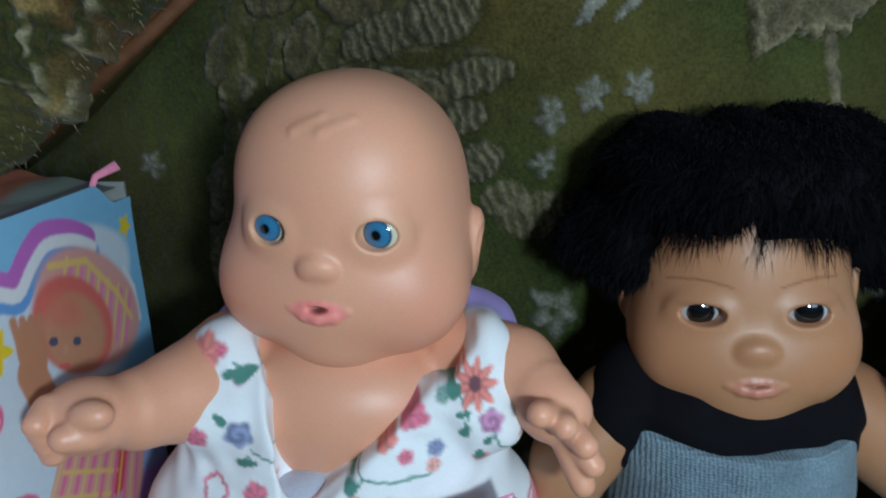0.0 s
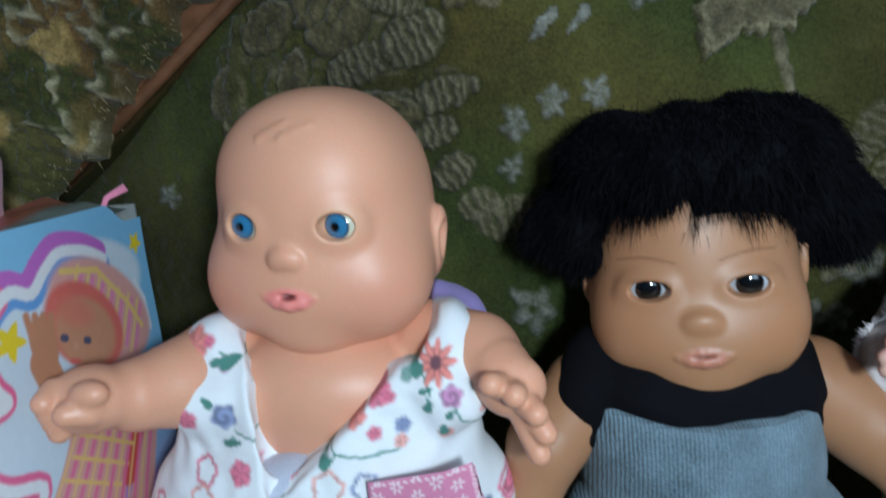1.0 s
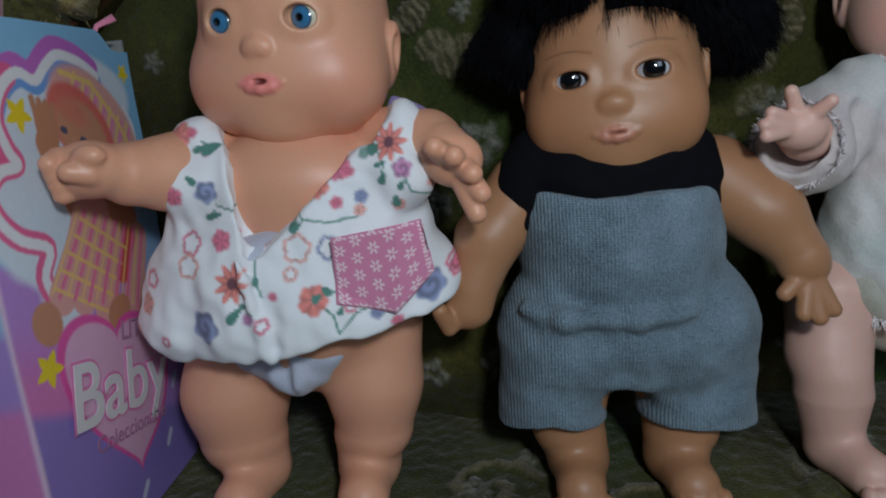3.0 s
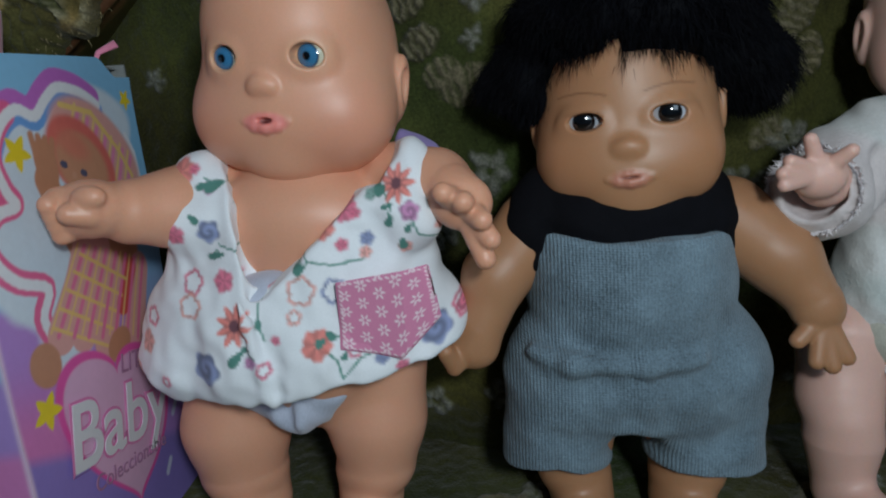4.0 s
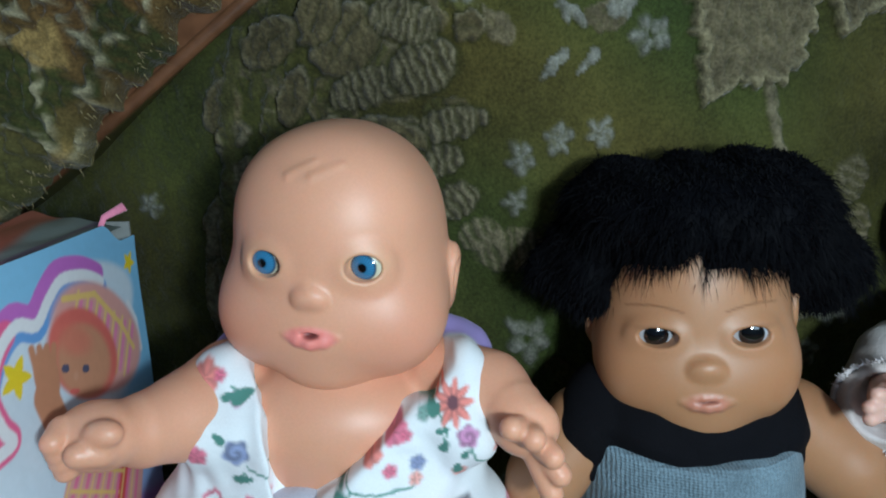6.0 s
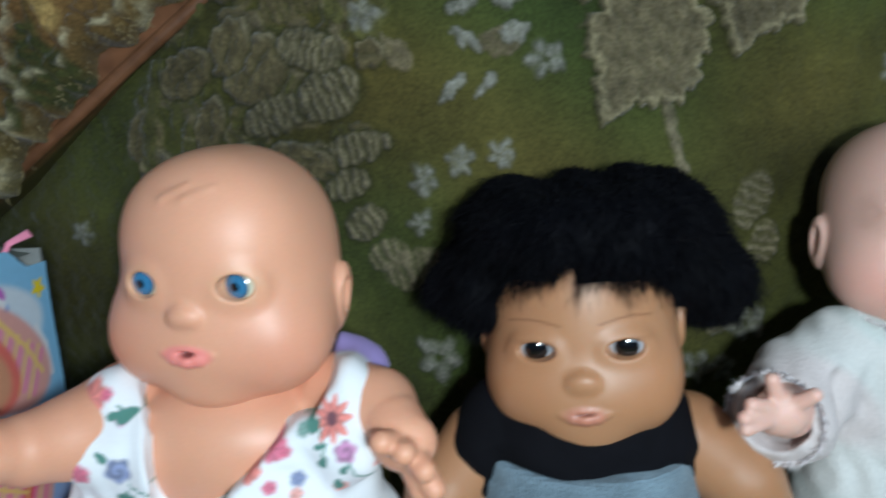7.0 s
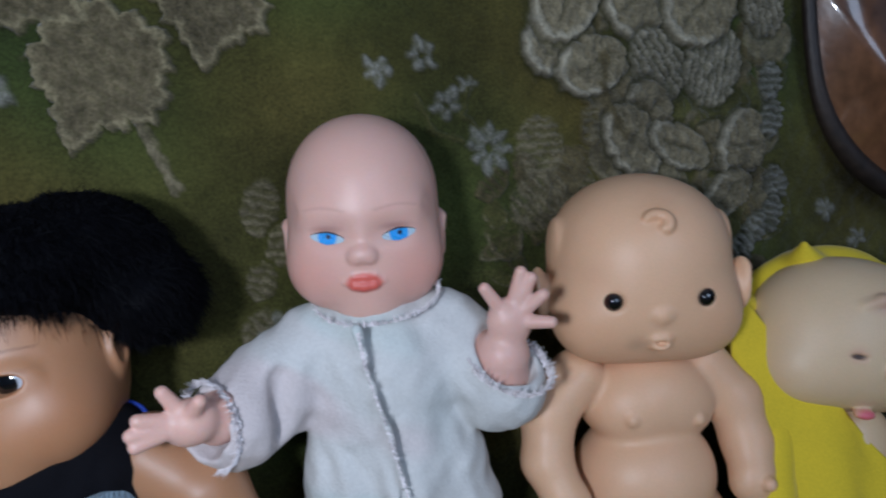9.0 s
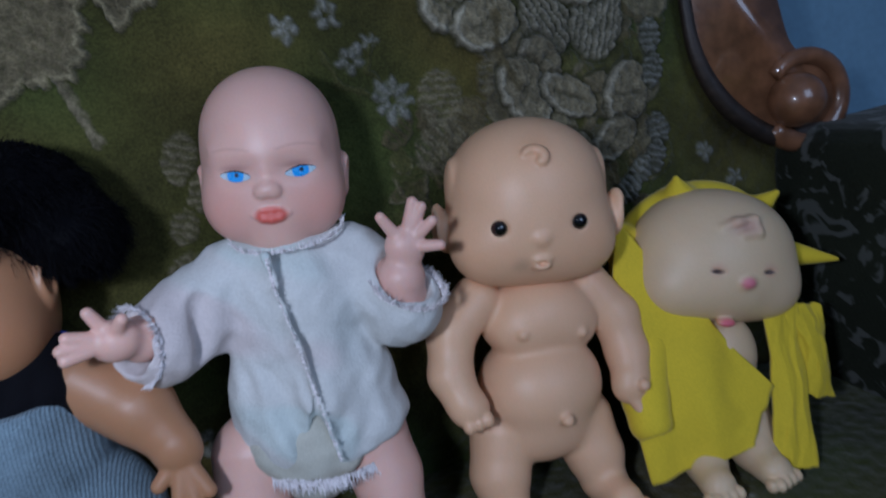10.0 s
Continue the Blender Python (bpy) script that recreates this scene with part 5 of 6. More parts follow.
def vest():
    c = Clay((-0.175, 0.185, 0.500), (0.075, 0.345, 0.700), 0.0012)
    c.ball((-0.046, 0.275, 0.625), (0.078, 0.052, 0.058), 0.01)
    c.ball((-0.050, 0.266, 0.580), (0.097, 0.056, 0.050), 0.02)
    c.ball((-0.051, 0.262, 0.555), (0.099, 0.058, 0.034), 0.02)
    for x in (-0.098, 0.018):
        c.limbs([(x, 0.250, 0.640), (x + 0.001, 0.262, 0.660), (x + 0.002, 0.300, 0.660)], [0.022, 0.017, 0.017], 0.010)
    c.limb((0.024, 0.296, 0.661), (0.000, 0.301, 0.680), 0.014, 0.009, 0.008)
    c.limb((-0.100, 0.292, 0.664), (-0.088, 0.300, 0.678), 0.010, 0.006, 0.006)
    # folds
    for x, z, s in ((-0.125, 0.60, 1), (-0.100, 0.60, 1), (-0.138, 0.56, 1), (0.048, 0.640, -1)):
        c.limb((x, 0.208, z + 0.05), (x - 0.004 * s, 0.204, z - 0.06), 0.0085, 0.0110, 0.012, cut=True)
    # neckline, and the hem
    for y in (0.19, 0.205, 0.22, 0.235, 0.25, 0.265, 0.29):
        k = (y + 0.109) / 0.334
        c.limb((0.075 - 0.102 * k, y, 0.689 + 0.002 * k), (0.075 - 0.140 * k, y, (0.689 - 0.090 * k) if y < 0.245 else 0.640), 0.050 * k, 0.003, 0.003, cut=True)
    c.plane((-0.055, 0.25, 0.552), (0.15, 0.15, -1), 0.004)
    c.ball((-0.050, 0.268, 0.535), (0.088, 0.044, 0.030), 0.004, cut=True)
    c.limb((-0.059, 0.19, 0.550), (-0.056, 0.225, 0.528), 0.003, 0.012, 0.003, cut=True)
    # front edge where one side lies over the other
    c.limbs([(-0.066, 0.2085, 0.604), (-0.063, 0.2065, 0.592), (-0.0595, 0.2065, 0.578), (-0.056, 0.206, 0.562), (-0.054, 0.208, 0.546)], [0.0012, 0.0020, 0.0024, 0.0024, 0.0022], 0.006)
    for a, b, r in (((-0.0535, 0.2035, 0.600), (-0.0495, 0.2035, 0.555), 0.0026), ((-0.086, 0.206, 0.640), (-0.090, 0.203, 0.570), 0.0032), ((-0.112, 0.214, 0.620), (-0.106, 0.207, 0.555), 0.0040)):
        c.limb(a, b, r * 0.6, r, 0.008, cut=True)

    def dye(v):
        p = Paint(v, (0.83, 0.85, 0.88))
        green, red, rose, blue, lilac = (0.10, 0.24, 0.20), (0.62, 0.12, 0.085), (0.58, 0.06, 0.16), (0.13, 0.17, 0.36), (0.40, 0.12, 0.32)
        peach = (0.66, 0.27, 0.22)
        for pts in (((-0.089, 0.665), (-0.084, 0.661), (-0.079, 0.662)),
                    ((-0.069, 0.652), (-0.064, 0.646), (-0.061, 0.639)),
                    ((-0.067, 0.655), (-0.067, 0.649)),
                    ((-0.080, 0.631), (-0.066, 0.627), (-0.059, 0.625)),
                    ((-0.086, 0.624), (-0.081, 0.628)),
                    ((-0.055, 0.640), (-0.063, 0.635)),
                    ((-0.036, 0.627), (-0.031, 0.621), (-0.017, 0.618), (-0.002, 0.620)),
                    ((-0.031, 0.621), (-0.037, 0.612)),
                    ((-0.051, 0.616), (-0.043, 0.621), (-0.036, 0.627), (-0.031, 0.629)),
                    ((0.002, 0.671), (0.008, 0.658), (0.014, 0.647), (0.012, 0.638)),
                    ((-0.002, 0.664), (0.008, 0.658)),
                    ((0.024, 0.643), (0.028, 0.631), (0.037, 0.628)),
                    ((0.037, 0.628), (0.043, 0.616), (0.040, 0.604), (0.045, 0.595)),
                    ((0.043, 0.616), (0.051, 0.624)),
                    ((-0.025, 0.580), (-0.017, 0.570), (-0.015, 0.559)),
                    ((-0.015, 0.559), (-0.005, 0.570), (0.003, 0.573)),
                    ((-0.020, 0.582), (-0.012, 0.583)),
                    ((-0.072, 0.573), (-0.065, 0.578), (-0.060, 0.573)),
                    ((-0.058, 0.601), (-0.058, 0.592), (-0.055, 0.582))):
            print_line(p, pts, 0.0007, (0.16, 0.32, 0.27))
        for x, z, r, col, k in ((-0.102, 0.669, 0.0066, red, 0), (-0.086, 0.660, 0.0032, lilac, 0), (-0.104, 0.637, 0.0052, rose, 0), (-0.085, 0.638, 0.0060, blue, 2), (-0.078, 0.612, 0.0054, rose, 0), (-0.071, 0.590, 0.0096, red, 1), (-0.090, 0.566, 0.0084, blue, 2), (-0.098, 0.610, 0.0060, rose, 3), (-0.099, 0.598, 0.0063, peach, 3), (-0.132, 0.575, 0.0056, peach, 0), (-0.128, 0.589, 0.0049, rose, 3), (-0.056, 0.611, 0.0042, rose, 0), (-0.049, 0.582, 0.0025, rose, 0), (-0.063, 0.571, 0.0032, lilac, 0), (-0.056, 0.567, 0.0039, rose, 3), (-0.117, 0.556, 0.0032, rose, 3), (0.017, 0.658, 0.0089, red, 1), (0.024, 0.644, 0.0051, lilac, 2), (-0.011, 0.646, 0.0060, rose, 0), (-0.005, 0.644, 0.0027, rose, 0), (-0.023, 0.638, 0.0063, red, 0), (0.003, 0.653, 0.0030, green, 0), (-0.013, 0.628, 0.0033, rose, 0), (0.000, 0.630, 0.0036, blue, 0), (-0.001, 0.623, 0.0030, peach, 0), (0.020, 0.624, 0.0036, peach, 0), (0.040, 0.635, 0.0033, peach, 0), (0.051, 0.615, 0.0060, blue, 2), (0.050, 0.584, 0.0069, rose, 3), (0.049, 0.583, 0.0044, rose, 2), (0.034, 0.576, 0.0078, blue, 2), (-0.027, 0.579, 0.0072, red, 0), (-0.035, 0.606, 0.0072, peach, 3), (-0.018, 0.605, 0.0060, blue, 3), (0.006, 0.569, 0.0036, blue, 0), (-0.008, 0.574, 0.0036, rose, 3), (0.016, 0.562, 0.0033, rose, 0), (-0.036, 0.618, 0.0027, green, 0), (-0.039, 0.593, 0.0038, peach, 3), (-0.145, 0.556, 0.0048, peach, 0), (0.005, 0.667, 0.0028, blue, 0), (-0.095, 0.670, 0.0027, rose, 0)):
            print_flower(p, x, z, r * 1.18, col, k, x * 40)
        for x, z, t, a, b in ((-0.084, 0.661, 0.3, 0.0057, 0.0028), (-0.090, 0.661, 0.2, 0.0042, 0.0018), (-0.068, 0.656, 0.9, 0.0024, 0.0015), (-0.063, 0.652, 2.2, 0.0024, 0.0015), (-0.071, 0.652, 0.3, 0.0024, 0.0015), (-0.063, 0.648, 1.8, 0.0022, 0.0016), (-0.061, 0.636, 1.4, 0.0048, 0.0024), (-0.057, 0.637, 1.2, 0.0039, 0.0021), (-0.093, 0.645, 2.4, 0.0036, 0.0018), (0.008, 0.655, 0.4, 0.0036, 0.0030), (0.013, 0.639, 1.1, 0.0040, 0.0020), (0.012, 0.647, 0.3, 0.0036, 0.0012), (0.019, 0.626, 1.5, 0.0038, 0.0022), (0.048, 0.631, 0.8, 0.0042, 0.0021), (0.042, 0.628, 0.2, 0.0038, 0.0019), (-0.036, 0.617, 0.4, 0.0036, 0.0024), (-0.038, 0.623, 2.4, 0.0032, 0.0019), (-0.025, 0.580, 0.5, 0.0030, 0.0021), (-0.020, 0.583, 2.5, 0.0036, 0.0018), (-0.013, 0.572, 1.2, 0.0030, 0.0015), (-0.071, 0.573, 0.8, 0.0056, 0.0024), (-0.065, 0.578, 0.2, 0.0030, 0.0015), (-0.058, 0.592, 1.6, 0.0042, 0.0012), (-0.082, 0.625, 0.2, 0.0064, 0.0016), (0.002, 0.661, 2.3, 0.0027, 0.0018), (0.023, 0.635, 1.0, 0.0032, 0.0016)):
            print_leaf(p, x, z, a, b, t, green)
        inside = smoothstep(0.274, 0.284, p.v[:, 1])[:, None] * smoothstep(0.655, 0.665, p.v[:, 2])[:, None]
        p.c = p.c * (1 - inside) + np.array((0.36, 0.28, 0.60)) * inside
        return p.c

    ob, v, f = garment("vest", c, COTTON, (-0.052, 0.25, 0.54), "white sleeveless cotton vest printed with small flowers on the bald doll", "vest", dye, 0.0011, 3)
    # patch pocket, sewn on
    from_v = BVHTree.FromPolygons(v.tolist(), f.tolist())
    s, t = np.meshgrid(np.linspace(0, 1, 130), np.linspace(0, 1, 100), indexing="ij")
    x = -0.0150 + s * (0.0490 + 0.0045 * (1 - t))
    low = np.interp(s, (0, 0.60, 1), (0.5755, 0.5680, 0.5890))
    z = low + (0.6115 + 0.0070 * s - low) * t
    pts, dye_ = [], []
    for a, b, u, w in zip(x.ravel(), z.ravel(), s.ravel(), t.ravel()):
        hit = from_v.ray_cast(Vector((a, 0.10, b)), Vector((0, 1, 0)))[0]
        edge = min(u, 1 - u, w, 1 - w)
        pts.append((a, min(hit.y if hit else 0.215, 0.2135 + 0.35 * max(a - 0.02, 0)) - 0.0006 - 0.0012 * min(edge / 0.04, 1), b))
        gu, gv = (u * 5.5) % 1 - 0.5, (w * 4.4 + 0.5 * (int(u * 5.5) % 2)) % 1 - 0.5
        d, an = math.hypot(gu, gv), math.atan2(gv, gu)
        dot = d < 0.24 + 0.13 * math.cos(6 * an) and d > 0.10
        stitch = 0.03 < edge < 0.055 and (int((u + w) * 30) % 2)
        dye_.append((0.80, 0.62, 0.68) if dot or stitch else (0.62, 0.23, 0.38))
    pk = mesh_object("pocket", pts, grid_faces(130, 100)[:, ::-1], COTTON, ob, dye=np.array(dye_), label="pink flowered patch pocket")
    pk.location = -ob.location
    return ob


def nappy():
    c = Clay((-0.14, 0.210, 0.485), (0.03, 0.345, 0.615), 0.0014)
    c.ball((-0.055, 0.280, 0.540), (0.064, 0.049, 0.032), 0.01)
    c.ball((-0.055, 0.264, 0.520), (0.019, 0.034, 0.016), 0.012)
    c.ball((-0.060, 0.240, 0.580), (0.036, 0.027, 0.032), 0.010)
    c.limb((-0.114, 0.215, 0.506), (-0.114, 0.30, 0.490), 0.037, 0.038, 0.004, cut=True)
    c.limb((0.003, 0.215, 0.508), (0.002, 0.30, 0.492), 0.037, 0.038, 0.004, cut=True)
    c.limb((-0.058, 0.232, 0.545), (-0.057, 0.236, 0.505), 0.004, 0.003, 0.008, cut=True)
    garment("nappy", c, TERRY, (-0.055, 0.28, 0.50), "bluish white terry nappy worn by the bald doll", "nappy", None, 0.0009, 7)


def romper():
    c = Clay((0.060, 0.215, 0.440), (0.245, 0.350, 0.625), 0.0013)
    c.ball((0.150, 0.286, 0.575), (0.060, 0.049, 0.060), 0.01)
    c.ball((0.152, 0.284, 0.525), (0.076, 0.053, 0.040), 0.02)
    c.limbs([(0.113, 0.283, 0.530), (0.102, 0.281, 0.460)], [0.042, 0.034], 0.010)
    c.limbs([(0.190, 0.283, 0.530), (0.199, 0.281, 0.448)], [0.042, 0.035], 0.010)
    c.ball((0.149, 0.286, 0.600), (0.063, 0.0515, 0.066), 0.012)
    c.plane((0.15, 0.28, 0.6225), (0, -0.05, 1), 0.003)
    c.limb((0.144, 0.215, 0.488), (0.149, 0.34, 0.480), 0.012, 0.014, 0.010, cut=True)
    c.limb((0.142, 0.224, 0.500), (0.142, 0.232, 0.515), 0.005, 0.002, 0.010, cut=True)
    for a, b in (((0.090, 0.229, 0.538), (0.215, 0.229, 0.545)), ((0.120, 0.2275, 0.517), (0.150, 0.228, 0.500)), ((0.180, 0.2275, 0.515), (0.152, 0.228, 0.500)), ((0.100, 0.235, 0.560), (0.140, 0.232, 0.553)), ((0.135, 0.2275, 0.530), (0.147, 0.2285, 0.495)), ((0.166, 0.2275, 0.528), (0.153, 0.2285, 0.495)), ((0.080, 0.240, 0.500), (0.128, 0.236, 0.492)), ((0.220, 0.240, 0.498), (0.172, 0.236, 0.492))):
        c.limb(a, b, 0.004, 0.004, 0.012, cut=True)
    # a slack fold at the waist, and creases that fan out over the thighs
    c.limbs([(0.088, 0.252, 0.553), (0.110, 0.2385, 0.550), (0.150, 0.2355, 0.547), (0.180, 0.2375, 0.551)], [0.003, 0.0034, 0.0024, 0.001], 0.010)
    for i in range(6):
        t = i / 5
        c.limb((0.148 + 0.010 * t, 0.2285, 0.520 + 0.002 * t), (0.165 + 0.050 * t, 0.2300 + 0.010 * t * t, 0.484 + 0.016 * t * t), 0.0008, 0.0026, 0.005, cut=True)
        c.limb((0.138 - 0.010 * t, 0.2290, 0.518 + 0.002 * t), (0.128 - 0.046 * t, 0.2310 + 0.010 * t * t, 0.486 + 0.018 * t * t), 0.0008, 0.0024, 0.005, cut=True)
    c.ball((0.100, 0.281, 0.450), (0.056, 0.09, 0.026), 0.002, (0, -4, 0), cut=True)
    c.ball((0.203, 0.281, 0.447), (0.056, 0.09, 0.026), 0.002, (0, 12, 0), cut=True)
    garment("romper", c, KNIT, (0.15, 0.283, 0.46), "grey-blue ribbed knit shorts worn by the dark-haired doll", "shorts", None, 0.0010, 11)
    c = Clay((0.050, 0.220, 0.575), (0.245, 0.350, 0.680), 0.0012)
    c.ball((0.147, 0.2885, 0.626), (0.062, 0.0450, 0.036), 0.01)
    for x, lean in ((0.095, -1), (0.194, 1)):
        c.limbs([(x, 0.280, 0.604), (x + 0.002 * lean, 0.281, 0.622), (x - 0.004 * lean, 0.288, 0.641)], [0.0165, 0.0175, 0.0150], 0.010)
    c.ball((0.147, 0.268, 0.672), (0.047, 0.062, 0.034), 0.004, cut=True)
    c.plane((0.15, 0.28, 0.598), (0, 0.05, -1), 0.003)
    top, _, _ = garment("top", c, BLACK_KNIT, (0.15, 0.285, 0.60), "black knitted sleeveless top on the dark-haired doll", "top", None, 0.0013, 13)
    part("back_strap", sweep(curve_points([(0.168, 0.318, 0.644), (0.186, 0.306, 0.648), (0.200, 0.298, 0.645), (0.206, 0.294, 0.636)], 6), 0.0042, 10, 0.5), BLUE_TRIM, top, "bright blue strap end")


def jacket():
    c = Clay((0.205, 0.235, 0.505), (0.455, 0.375, 0.705), 0.0013)
    c.ball((0.341, 0.314, 0.632), (0.054, 0.042, 0.054), 0.01)
    c.ball((0.339, 0.308, 0.572), (0.058, 0.045, 0.045), 0.02)
    c.ball((0.341, 0.305, 0.545), (0.062, 0.045, 0.032), 0.012)
    c.limbs([(0.304, 0.312, 0.660), (0.274, 0.298, 0.642), (0.256, 0.280, 0.634)], [0.024, 0.0265, 0.0270], 0.010)
    c.limbs([(0.382, 0.312, 0.657), (0.402, 0.300, 0.628), (0.409, 0.294, 0.618)], [0.024, 0.0260, 0.0275], 0.010)
    c.limb((0.250, 0.270, 0.639), (0.226, 0.246, 0.645), 0.0165, 0.024, 0.003, cut=True)
    c.limb((0.408, 0.290, 0.625), (0.420, 0.276, 0.655), 0.018, 0.023, 0.003, cut=True)
    c.ball((0.345, 0.314, 0.709), (0.036, 0.045, 0.032), 0.004, cut=True)
    c.plane((0.335, 0.30, 0.528), (0.16, 0.1, -1), 0.003)
    for a, b, r in (((0.318, 0.268, 0.60), (0.330, 0.262, 0.535), 0.006), ((0.372, 0.268, 0.61), (0.368, 0.262, 0.54), 0.007), ((0.296, 0.272, 0.60), (0.292, 0.268, 0.54), 0.006),
                    ((0.354, 0.262, 0.560), (0.356, 0.258, 0.520), 0.004), ((0.285, 0.276, 0.655), (0.278, 0.272, 0.625), 0.004), ((0.306, 0.272, 0.660), (0.312, 0.268, 0.60), 0.004)):
        c.limb(a, b, r, r, 0.012, cut=True)
    for y in (0.254, 0.264, 0.276):
        c.limb((0.341, y, 0.585), (0.330, y, 0.515), 0.001, 0.017, 0.002, cut=True)
    c.limbs([(0.330, 0.270, 0.675), (0.330, 0.266, 0.655), (0.337, 0.263, 0.62), (0.341, 0.260, 0.585)], [0.0018, 0.0018, 0.0018, 0.0018], 0.004)

    def dye(v):
        p = Paint(v, (0.62, 0.62, 0.60))
        tint = wobble(v[:, 0], v[:, 2], 40, 77)
        for lim, col in ((0.35, (0.62, 0.50, 0.50)), (-0.55, (0.50, 0.60, 0.58))):
            k = 0.5 * (smoothstep(lim, lim + 0.4, tint) if lim > 0 else smoothstep(lim, lim - 0.3, tint))[:, None]
            p.c = p.c * (1 - k) + np.array(col) * k
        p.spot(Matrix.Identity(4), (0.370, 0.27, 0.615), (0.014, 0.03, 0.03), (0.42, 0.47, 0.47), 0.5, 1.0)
        return p.c

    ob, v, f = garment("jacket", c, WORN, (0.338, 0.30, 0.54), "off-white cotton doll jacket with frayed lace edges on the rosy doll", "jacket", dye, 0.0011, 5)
    rng = random.Random(12)

    def fringe(name, points, length, count):
        """A frayed lace edging: many short threads and loops along a line."""
        vs, fs = [], []
        for _ in range(count):
            i = rng.randrange(len(points) - 1)
            a, out = points[i][0].lerp(points[i + 1][0], rng.random()), points[i][1]
            d = (out + Vector((rng.uniform(-0.5, 0.5), rng.uniform(-0.5, 0.5), rng.uniform(-0.5, 0.5)))).normalized() * length * rng.uniform(0.4, 1.0)
            o = Vector((rng.uniform(-1, 1), rng.uniform(-1, 1), rng.uniform(-1, 1))).normalized() * 0.0009
            k = len(vs)
            vs += [a - o - d * 0.3, a + o - d * 0.3, a + d + o * 0.4]
            fs.append((k, k + 1, k + 2))
        e = mesh_object(name, vs, fs, LACE, ob, smooth=False)
        e.location = -ob.location

    def ring(centre, axis, r, n=20):
        axis = Vector(axis).normalized()
        a = axis.orthogonal().normalized()
        b = axis.cross(a)
        return [(Vector(centre) + (a * math.cos(t) + b * math.sin(t)) * r, axis + (a * math.cos(t) + b * math.sin(t)) * 0.4) for t in np.linspace(0, 6.2832, n)]

    fringe("lace_cuff", ring((0.246, 0.268, 0.638), (-0.65, -0.65, 0.1), 0.0240), 0.0065, 520)
    fringe("lace_cuff", ring((0.414, 0.284, 0.634), (0.35, -0.35, 0.8), 0.0262), 0.0075, 560)
    fringe("lace_collar", ring((0.345, 0.308, 0.683), (0, -0.2, 1), 0.037), 0.0050, 420)
    fringe("lace_placket", [(Vector(q), Vector((0.6, -0.6, 0))) for q in ((0.330, 0.266, 0.675), (0.331, 0.262, 0.655), (0.337, 0.259, 0.62), (0.342, 0.256, 0.580), (0.348, 0.256, 0.537))], 0.0035, 260)
    fringe("frayed_hem", [(Vector((0.278 + 0.012 * i, 0.300 - 0.040 * math.sin(math.pi * i / 10), 0.529 - 0.0012 * i)), Vector((0.1, -0.3, -1))) for i in range(11)], 0.010, 620)
    c = Clay((0.255, 0.245, 0.490), (0.405, 0.365, 0.570), 0.0014)
    c.ball((0.335, 0.310, 0.540), (0.057, 0.0455, 0.040), 0.01)
    c.ball((0.330, 0.300, 0.514), (0.020, 0.034, 0.018), 0.014)
    c.limb((0.283, 0.262, 0.510), (0.283, 0.32, 0.495), 0.026, 0.026, 0.005, cut=True)
    c.limb((0.377, 0.262, 0.510), (0.377, 0.32, 0.495), 0.026, 0.026, 0.005, cut=True)
    garment("pants", c, CREAM, (0.33, 0.305, 0.50), "off-white frayed cotton pants on the rosy doll", "pants", None, 0.0012, 9)


def cloth(name, corners, parent, bulge, folds, seed, hang=0.0, nu=46, nv=60):
    """A piece of felt between four corners (bottom left, bottom right, top right, top left), bulged in depth and gently folded."""
    a, b, c_, d = (np.array(q) for q in corners)
    s, t = np.meshgrid(np.linspace(0, 1, nu), np.linspace(0, 1, nv), indexing="ij")
    S, T = s[..., None], t[..., None]
    p = a * (1 - S) * (1 - T) + b * S * (1 - T) + c_ * S * T + d * (1 - S) * T
    p[..., 1] += bulge * np.sin(np.pi * s) * np.sin(np.pi * np.clip(t, 0, 1)) + folds * wobble(s * 1.3, t * 0.6, 6, seed) + 0.08 * folds * wobble(s, t, 30, seed + 1)
    p[..., 0] += 0.0016 * wobble(s, t, 14, seed + 2) - hang * np.sin(np.pi * t) * (1 - s)
    p[..., 2] = np.maximum(p[..., 2] + 0.0014 * wobble(s, t, 16, seed + 3), SEAT + 0.002)
    front = p.reshape(-1, 3)
    rear = front + np.array((0, 0.0022, 0))
    n = len(front)
    f = grid_faces(nu, nv)
    rim = np.concatenate([np.arange(nv), np.arange(1, nu) * nv + nv - 1, (nu - 1) * nv + np.arange(nv - 2, -1, -1), np.arange(nu - 2, 0, -1) * nv])
    k = np.arange(len(rim))
    side = np.stack([rim, rim[(k + 1) % len(rim)], n + rim[(k + 1) % len(rim)], n + rim], 1)
    ob = mesh_object(name, np.concatenate([front, rear]), list(f) + list(f[:, ::-1] + n) + list(side), FELT, parent)
    ob.location = -parent.location
    return ob


